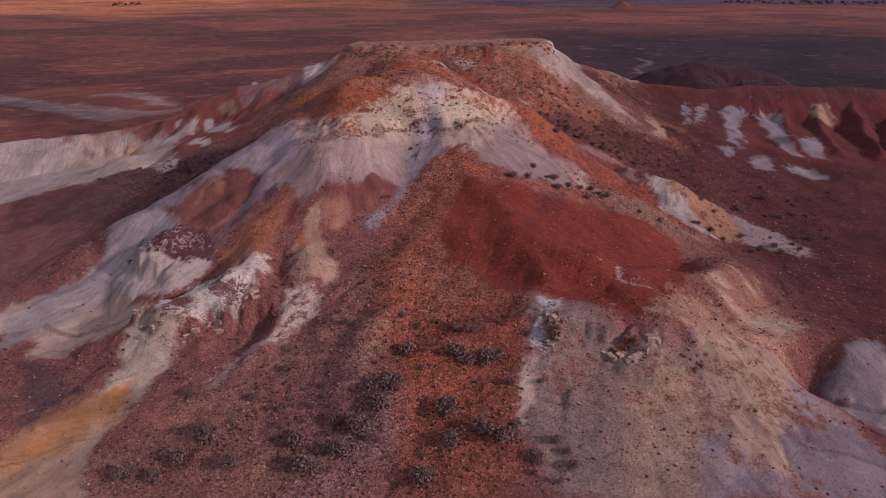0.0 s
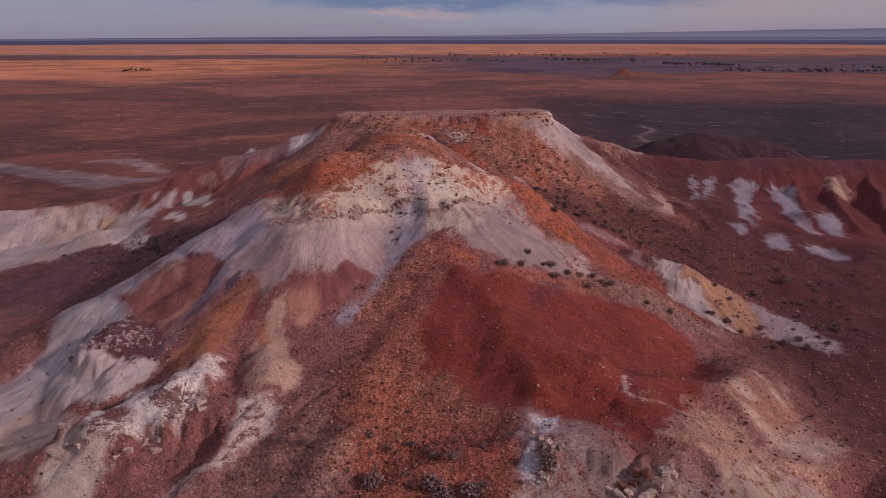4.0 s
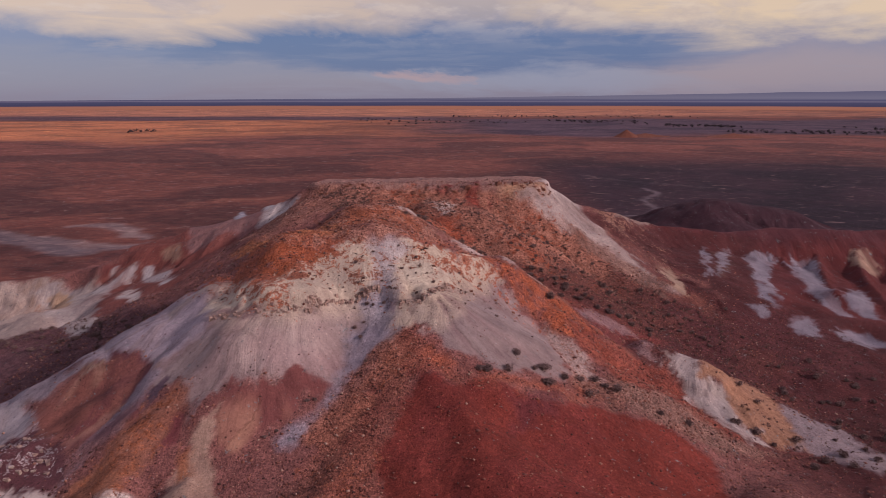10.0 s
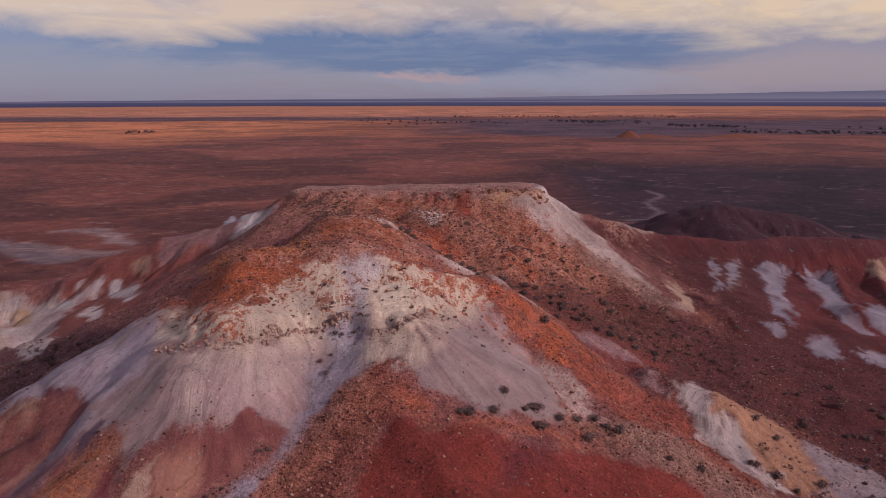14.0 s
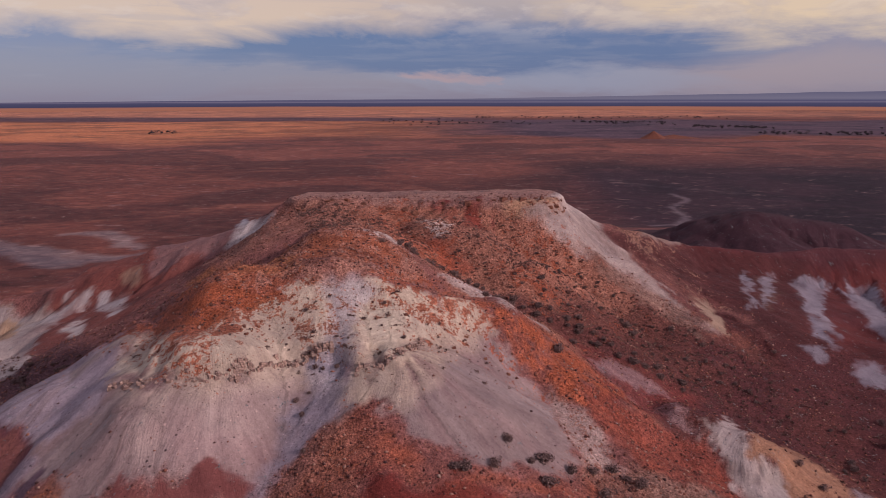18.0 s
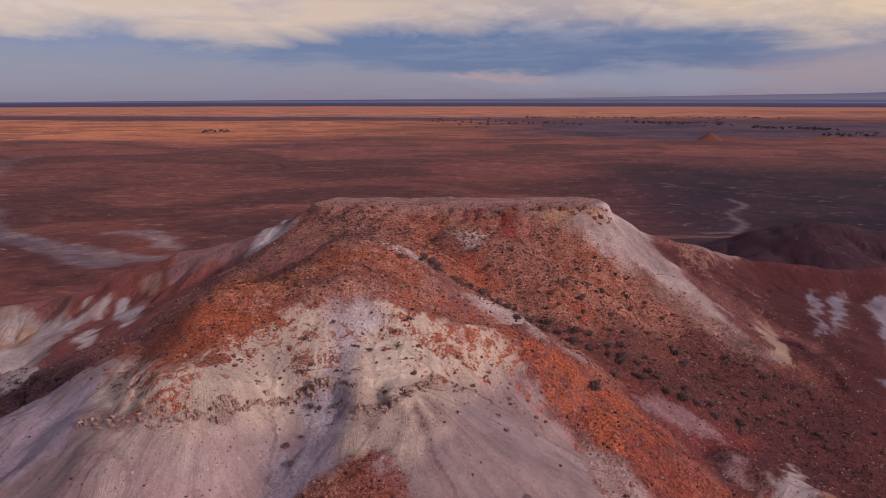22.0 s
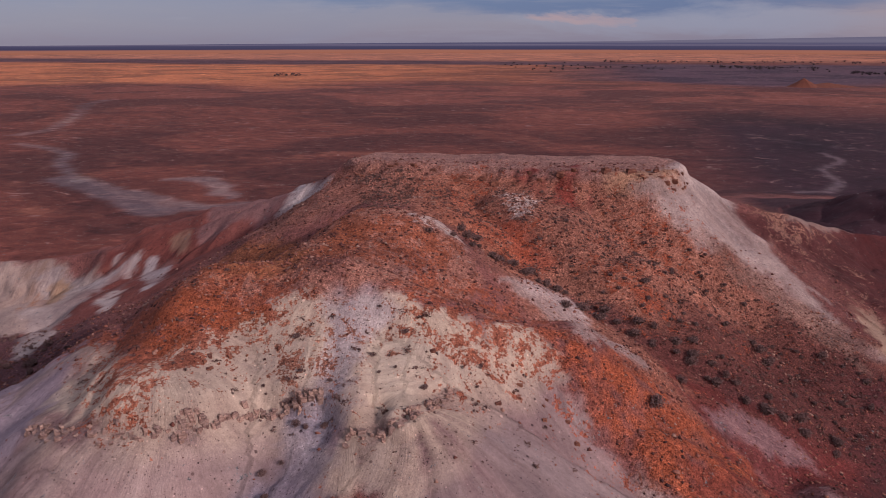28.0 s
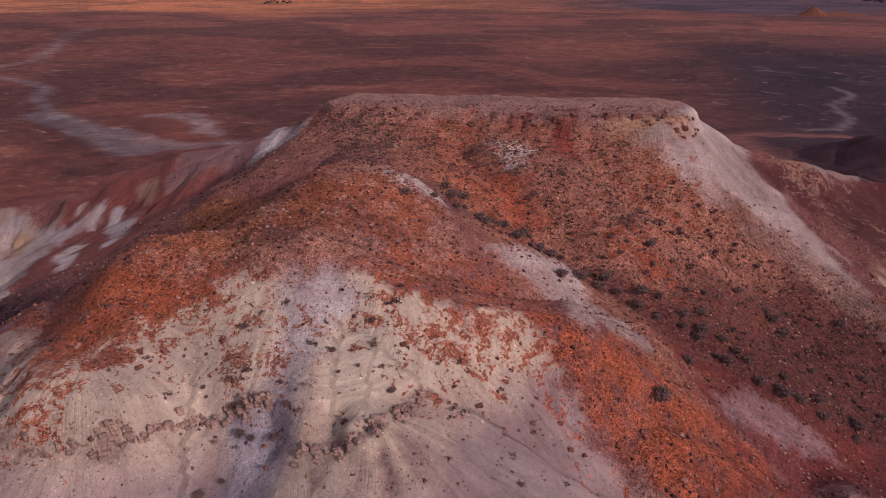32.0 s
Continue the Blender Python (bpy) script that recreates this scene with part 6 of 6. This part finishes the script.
def shrub_kind(seed, leaves, squat, gaps):
    """A low desert shrub one metre across: a fan of twigs and a crown of small leaf clumps."""
    rng = np.random.default_rng(seed)
    base = new("shrub")
    lobes = rng.normal(0, 0.15, (7, 3)) * (1, 1, 0.4) + (0, 0, 0.30 * squat)
    which = rng.integers(0, 7, leaves)
    d = rng.normal(0, 1, (leaves, 3))
    d /= np.linalg.norm(d, axis=1)[:, None]
    at = lobes[which] + d * (0.20 + gaps * rng.random((leaves, 1))) * (1, 1, 0.8 * squat)
    at[:, 2] = np.abs(at[:, 2]) + 0.02
    u, w = rng.normal(0, 1, (2, leaves, 3))
    u /= np.linalg.norm(u, axis=1)[:, None]
    w = np.cross(u, w)
    w /= np.linalg.norm(w, axis=1)[:, None]
    s = rng.uniform(0.04, 0.085, (leaves, 1))
    u, w = u * s, w * s * 0.7
    crown = new("foliage", quads_mesh("foliage", np.stack([at - u, at - w, at + u, at + w], 1), LEAF))
    tips = lobes[np.arange(22) % 7] + rng.normal(0, 0.14, (22, 3)) * (1, 1, 0.5)
    tips[:, 2] = np.abs(tips[:, 2]) + 0.1
    foot = rng.normal(0, 0.03, (22, 3)) * (1, 1, 0) - (0, 0, 0.06)
    side = np.cross(tips - foot, rng.normal(0, 1, (22, 3)))
    side *= 0.011 / np.linalg.norm(side, axis=1)[:, None]
    stems = new("wood", quads_mesh("wood", np.stack([foot - side, foot + side, tips + 0.3 * side, tips - 0.3 * side], 1), TWIG))
    for part_ in (crown, stems):
        part_.parent = base
    return base


KINDS = [shrub_kind(11, 520, 1.25, 0.14), shrub_kind(12, 560, 1.1, 0.17), shrub_kind(13, 460, 1.4, 0.18)]
planted = 0


def plant(spots, low, high, label, group, seed):
    global planted
    rng = random.Random(seed)
    places = np.array(spots)
    for (x, y), z in zip(spots, height_at(places[:, 0], places[:, 1]).tolist()):
        size = rng.uniform(low, high)
        kind = KINDS[planted % 3]
        if planted < 3:
            shrub = kind
            shrub.matrix_basis = pose(x, y, z, 0, 0, rng.uniform(0, 360)) @ Matrix.Diagonal((size, size, size, 1))
        else:
            shrub = copy_thing(kind, pose(x, y, z, 0, 0, rng.uniform(0, 360)))
            shrub.scale = (size * rng.uniform(0.85, 1.2), size * rng.uniform(0.85, 1.2), size * rng.uniform(0.8, 1.05))
        tagged(shrub, label, "shrub", group)
        planted += 1


plant([(-20.2, 41.2), (-35.8, 40.6), (-1.7, 38.2), (-24.8, 38.5), (-19.3, 36.6), (-32.1, 36), (-38.8, 37.5), (-41, 35.3), (-45.2, 35.9), (-23.2, 34.8), (-6.3, 41.7), (-16.7, 39.5), (-14.8, 42), (4, 34), (0.5, 37.3), (-11.7, 50.9), (-16.1, 44.9), (-13.9, 45.4), (8.2, 51.6), (-0.3, 49.9), (-3.3, 49.5), (-4.7, 50.2), (-9.2, 32.4), (-5.7, 36.8)], 2.0, 3.2, "dark leafless-looking saltbush on brown gravel", "shrubs on the front slopes", 1)
plant([(-40.6, 48.5), (-31.9, 47.1), (-27.8, 51), (-23.6, 59), (-21.8, 60.7), (-20.3, 58.5), (-10, 56.8), (-7.3, 57.1), (-2.4, 53.4), (1.1, 54.8), (-12.4, 58.5), (-12.6, 46.4), (1.9, 45.2), (5.7, 44.8), (6.5, 36.3), (7.6, 34.7), (7.8, 32.6), (5.9, 30.5), (3.4, 31.9), (2, 38.9)], 0.8, 1.5, "small dark saltbush on brown gravel", "shrubs on the front slopes", 2)
plant([(11.2, 95.3), (13.5, 94), (15, 95.5), (20.8, 97.9), (23.3, 99.6), (24.6, 99), (26.1, 98.2), (18, 96), (15.3, 92.4), (9.6, 91.7), (6.6, 89.6), (5.5, 89.4), (21.4, 94.5), (32.1, 96), (37, 97.7), (47.2, 104), (49.5, 102.7), (51.8, 101.6), (56.2, 103.4), (58.4, 98.6), (62.6, 101.4), (62.4, 97.8), (55, 95.6), (67.8, 100.9)], 0.9, 1.6, "grey-brown shrub at the foot of the pale slope", "shrubs at the foot of the pale slope", 3)
plant([(35.7, 148.3), (34.4, 148.2), (36.7, 147.1), (25.3, 139.5), (30.6, 148.6), (20.3, 137.2), (49.6, 149.8), (48.6, 144.5), (49.7, 139.8), (52.4, 140.4), (54.1, 138.5), (54.4, 136), (64.3, 153.2), (63.6, 141.6), (52.8, 145.8), (44.6, 152.8), (23.9, 142.2), (19.7, 146.5), (27.3, 137)], 0.7, 1.3, "dark shrub on the stony orange slope", "shrubs on the orange slope", 4)
plant([(-12.9, 107.7), (-11.6, 102.9), (-10.6, 101.4), (-9.6, 101.2), (-8, 101.3), (-10.8, 98.9), (-12, 97.8), (-10.9, 96), (-9.7, 91.3), (-11.3, 104.6), (-7.2, 102.3), (-5.7, 107.2), (-0.8, 105.4), (-3.6, 110.2), (-20.9, 80.7), (-19.7, 81.7), (-16.7, 85.5), (-15.6, 85.8)], 0.4, 0.75, "small dark shrub on white clay", "shrubs on the white face", 5)
plant([(-4.6, 141.5), (-2.7, 143.1), (0.8, 139), (2.4, 143.8), (4.4, 145.5), (6.8, 141.3), (9.7, 135.6), (11.7, 138.9), (13.9, 139.1), (15.9, 139), (18.6, 139.5), (20.6, 139.2), (23.2, 137.9), (25.1, 137.2), (28.8, 135.9), (30.8, 132.7), (33.2, 132.5), (35.3, 133.4), (37.8, 133.4), (41.4, 133.3), (35, 147.2), (36.1, 145.9), (23.1, 130.3), (19, 118)], 0.9, 1.7, "dense grey-brown shrub in the drainage line", "shrubs along the drainage line", 6)


def strewn(count, outline, seed):
    """Places strewn inside an outline."""
    rng = np.random.default_rng(seed)
    ox, oy = np.array(outline).T
    x, y = rng.uniform(ox.min(), ox.max(), count * 6), rng.uniform(oy.min(), oy.max(), count * 6)
    ok = within(x, y, outline, 0.5, 3, 0) > 0.5
    return list(zip(x[ok][:count].tolist(), y[ok][:count].tolist()))


plant(strewn(90, [(4, 150.1), (16, 139.8), (30.5, 136.2), (51.4, 135.5), (61.8, 149.6), (39.8, 157.3), (24, 168), (10, 168)], 21), 0.4, 0.8, "small dark shrub on the stony orange slope", "shrubs on the orange slope", 7)
plant(strewn(30, [(41.6, 108), (57.2, 94.9), (78.6, 108.3), (95.3, 139.1), (69.5, 144.9), (61.3, 124.4)], 22), 0.7, 1.5, "dark shrub on the red flat", "shrubs on the red flat", 8)
plant(strewn(34, [(-99, 144.2), (-80, 132), (-54, 112), (-44, 113), (-56, 134), (-87.5, 153.3)], 23), 0.7, 1.5, "dark shrub in the shady valley", "shrubs in the left valley", 9)
plant(strewn(26, [(-41.8, 35.7), (-20, 34.1), (-0.2, 34), (3.7, 53.9), (-14, 62.5), (-30, 51.9)], 24), 0.5, 1.1, "small dark saltbush on brown gravel", "shrubs on the front slopes", 10)
plant(strewn(20, [(-29.6, 102.6), (-10.1, 100.6), (7.7, 100.4), (12.1, 108.6), (-8, 112.4), (-27.5, 108)], 25), 0.25, 0.45, "tiny dark shrub on white clay", "shrubs on the white face", 11)


# ---- tufts ----
def tufts(count, outlines, low, high, seed):
    """Low dry tufts and small shrubs, too many to count, as one mesh of leaf clumps."""
    rng = np.random.default_rng(seed)
    clumps = []
    for share, outline in outlines:
        spots = np.array(strewn(int(count * share), outline, seed + len(clumps)))
        z = height_at(spots[:, 0], spots[:, 1])
        for (x, y), g in zip(spots, z):
            r = low + (high - low) * rng.random() ** 2
            c = rng.normal(0, 0.42, (22, 3)) * (r, r, 0)
            c[:, 2] = np.abs(rng.normal(0, 0.35, 22)) * r * 0.8
            u, w = rng.normal(0, 0.16 * r, (2, 22, 3))
            c += (x, y, g)
            clumps.append(np.stack([c - u, c - w, c + u, c + w], 1))
    return new("tufts", quads_mesh("tufts", np.concatenate(clumps), leaf_material("tuft_leaf", (0.095, 0.050, 0.046), (0.18, 0.105, 0.088))))


tagged(tufts(4200, [(0.46, [(-20, 171.9), (-4, 146), (16, 139.8), (35, 133.6), (57.6, 127.3), (61.8, 149.6), (39.9, 159.4), (24, 168), (-0, 174)]),
                    (0.12, [(-30, 172), (-20, 150), (-14, 148), (-18, 171.9)]),
                    (0.12, [(44.9, 102), (64.5, 94), (99.2, 129), (89.2, 148.7), (63.3, 144.5), (57.2, 124.6)]),
                    (0.10, [(-100.4, 143.4), (-80, 130), (-54, 111), (-44, 113), (-56, 136), (-86.3, 153.5)]),
                    (0.12, [(-43.8, 35.7), (-20, 34.1), (3.7, 34.3), (5.7, 54), (-14, 66.5), (-30.2, 54.6)]),
                    (0.03, [(-35.5, 104.6), (-10.1, 100.6), (7.7, 100.4), (16.1, 108.8), (-8, 114), (-30.5, 115.9)])], 0.16, 0.48, 26), "low dry purple-brown tufts on stony slopes", "shrubs", kind="stuff")
DRAIN = [(-5.3, 131.7), (0, 142), (8.4, 141.5), (18.5, 137.9), (30.5, 134.3), (43.4, 133.8)]
drain_rng = random.Random(27)
for (x0, y0), (x1, y1) in zip(DRAIN, DRAIN[1:]):
    plant([(x0 + (x1 - x0) * k / 6 + drain_rng.gauss(0, 0.9), y0 + (y1 - y0) * k / 6 + drain_rng.gauss(0, 0.9)) for k in range(6)], 0.6, 1.4, "dense grey-brown shrub in the drainage line", "shrubs along the drainage line", 12)


# ---- far trees ----
def far_trees():
    """Dark trees along the far creeks, as one mesh of small clumps."""
    rng = np.random.default_rng(9)
    lines = [((540, 1720), (680, 1640), 60, 35), ((300, 2050), (560, 1950), 60, 60), ((560, 1380), (900, 1330), 70, 30), ((0, 2600), (900, 2500), 70, 80), ((900, 1500), (1500, 1450), 60, 40), ((-620, 1400), (-560, 1380), 12, 14), ((-250, 2050), (250, 1900), 40, 120)]
    spots = []
    for (x0, y0), (x1, y1), count, wide in lines:
        t = rng.random(count)
        spots.append(np.stack([x0 + (x1 - x0) * t, y0 + (y1 - y0) * t + rng.normal(0, wide, count)], -1))
    at = np.concatenate(spots)
    z = height_at(at[:, 0], at[:, 1])
    clumps = []
    for (x, y), g in zip(at, z):
        tall = rng.uniform(1.8, 6.0)
        c = rng.normal(0, 1, (26, 3)) * (tall * 0.38, tall * 0.38, tall * 0.2) + (x, y, g + tall * 0.6)
        u, w = rng.normal(0, 0.7, (2, 26, 3))
        clumps.append(np.stack([c - u, c - w, c + u, c + w], 1))
        clumps.append(np.array([[(x - 0.2, y, g - 0.3), (x + 0.2, y, g - 0.3), (x + 0.1, y, g + tall * 0.6), (x - 0.1, y, g + tall * 0.6)]]))
    return new("far_trees", quads_mesh("far_trees", np.concatenate(clumps), leaf_material("far_leaf", (0.040, 0.030, 0.036), (0.075, 0.055, 0.06))))


tagged(far_trees(), "dark scattered trees along distant creek lines", "trees", kind="stuff")


# ---- far hills ----
def far_hill(x, y, radius, tall, label, seed):
    """A small eroded hill on the plain."""
    bm = bmesh.new()
    rings = []
    for i in range(15):
        f = i / 14
        ring = []
        for k in range(72):
            a = 2 * math.pi * k / 72
            r = radius * f * (1 + 0.25 * noise.noise((math.cos(a) * 1.3, math.sin(a) * 1.3, seed)))
            cut = 0.07 * tall * noise.noise((a * 7, f, seed)) * math.sin(math.pi * f)
            ring.append(bm.verts.new((x + r * math.cos(a), y + 0.8 * r * math.sin(a), PLAIN - 2 + (tall + 2) * (1 - f) ** 1.35 + cut)))
        rings.append(ring)
    for a_, b_ in zip(rings, rings[1:]):
        for k in range(72):
            n_ = (k + 1) % 72
            if a_ is rings[0]:
                bm.faces.new((a_[0], b_[k], b_[n_])) if k else bm.faces.new((a_[0], b_[0], b_[1]))
            else:
                bm.faces.new((a_[k], b_[k], b_[n_], a_[n_]))
    for extra in rings[0][1:]:
        bm.verts.remove(extra)
    for f_ in bm.faces:
        f_.smooth = True
    mesh = bpy.data.meshes.new("far_hill")
    bm.to_mesh(mesh)
    bm.free()
    mesh.materials.append(HILL)
    tagged(new("far_hill", mesh), label, "hill", "hills on the plain")


HILL = rock_material("orange_hill", (0.25, 0.085, 0.048), (0.14, 0.050, 0.036))
far_hill(316, 1215, 30, 13, "small pointed orange hill on the far plain", 3)
far_hill(352, 1228, 60, 6, "low orange foothill on the far plain", 4)
far_hill(500, 1215, 70, 6.5, "low orange mound on the far plain", 5)
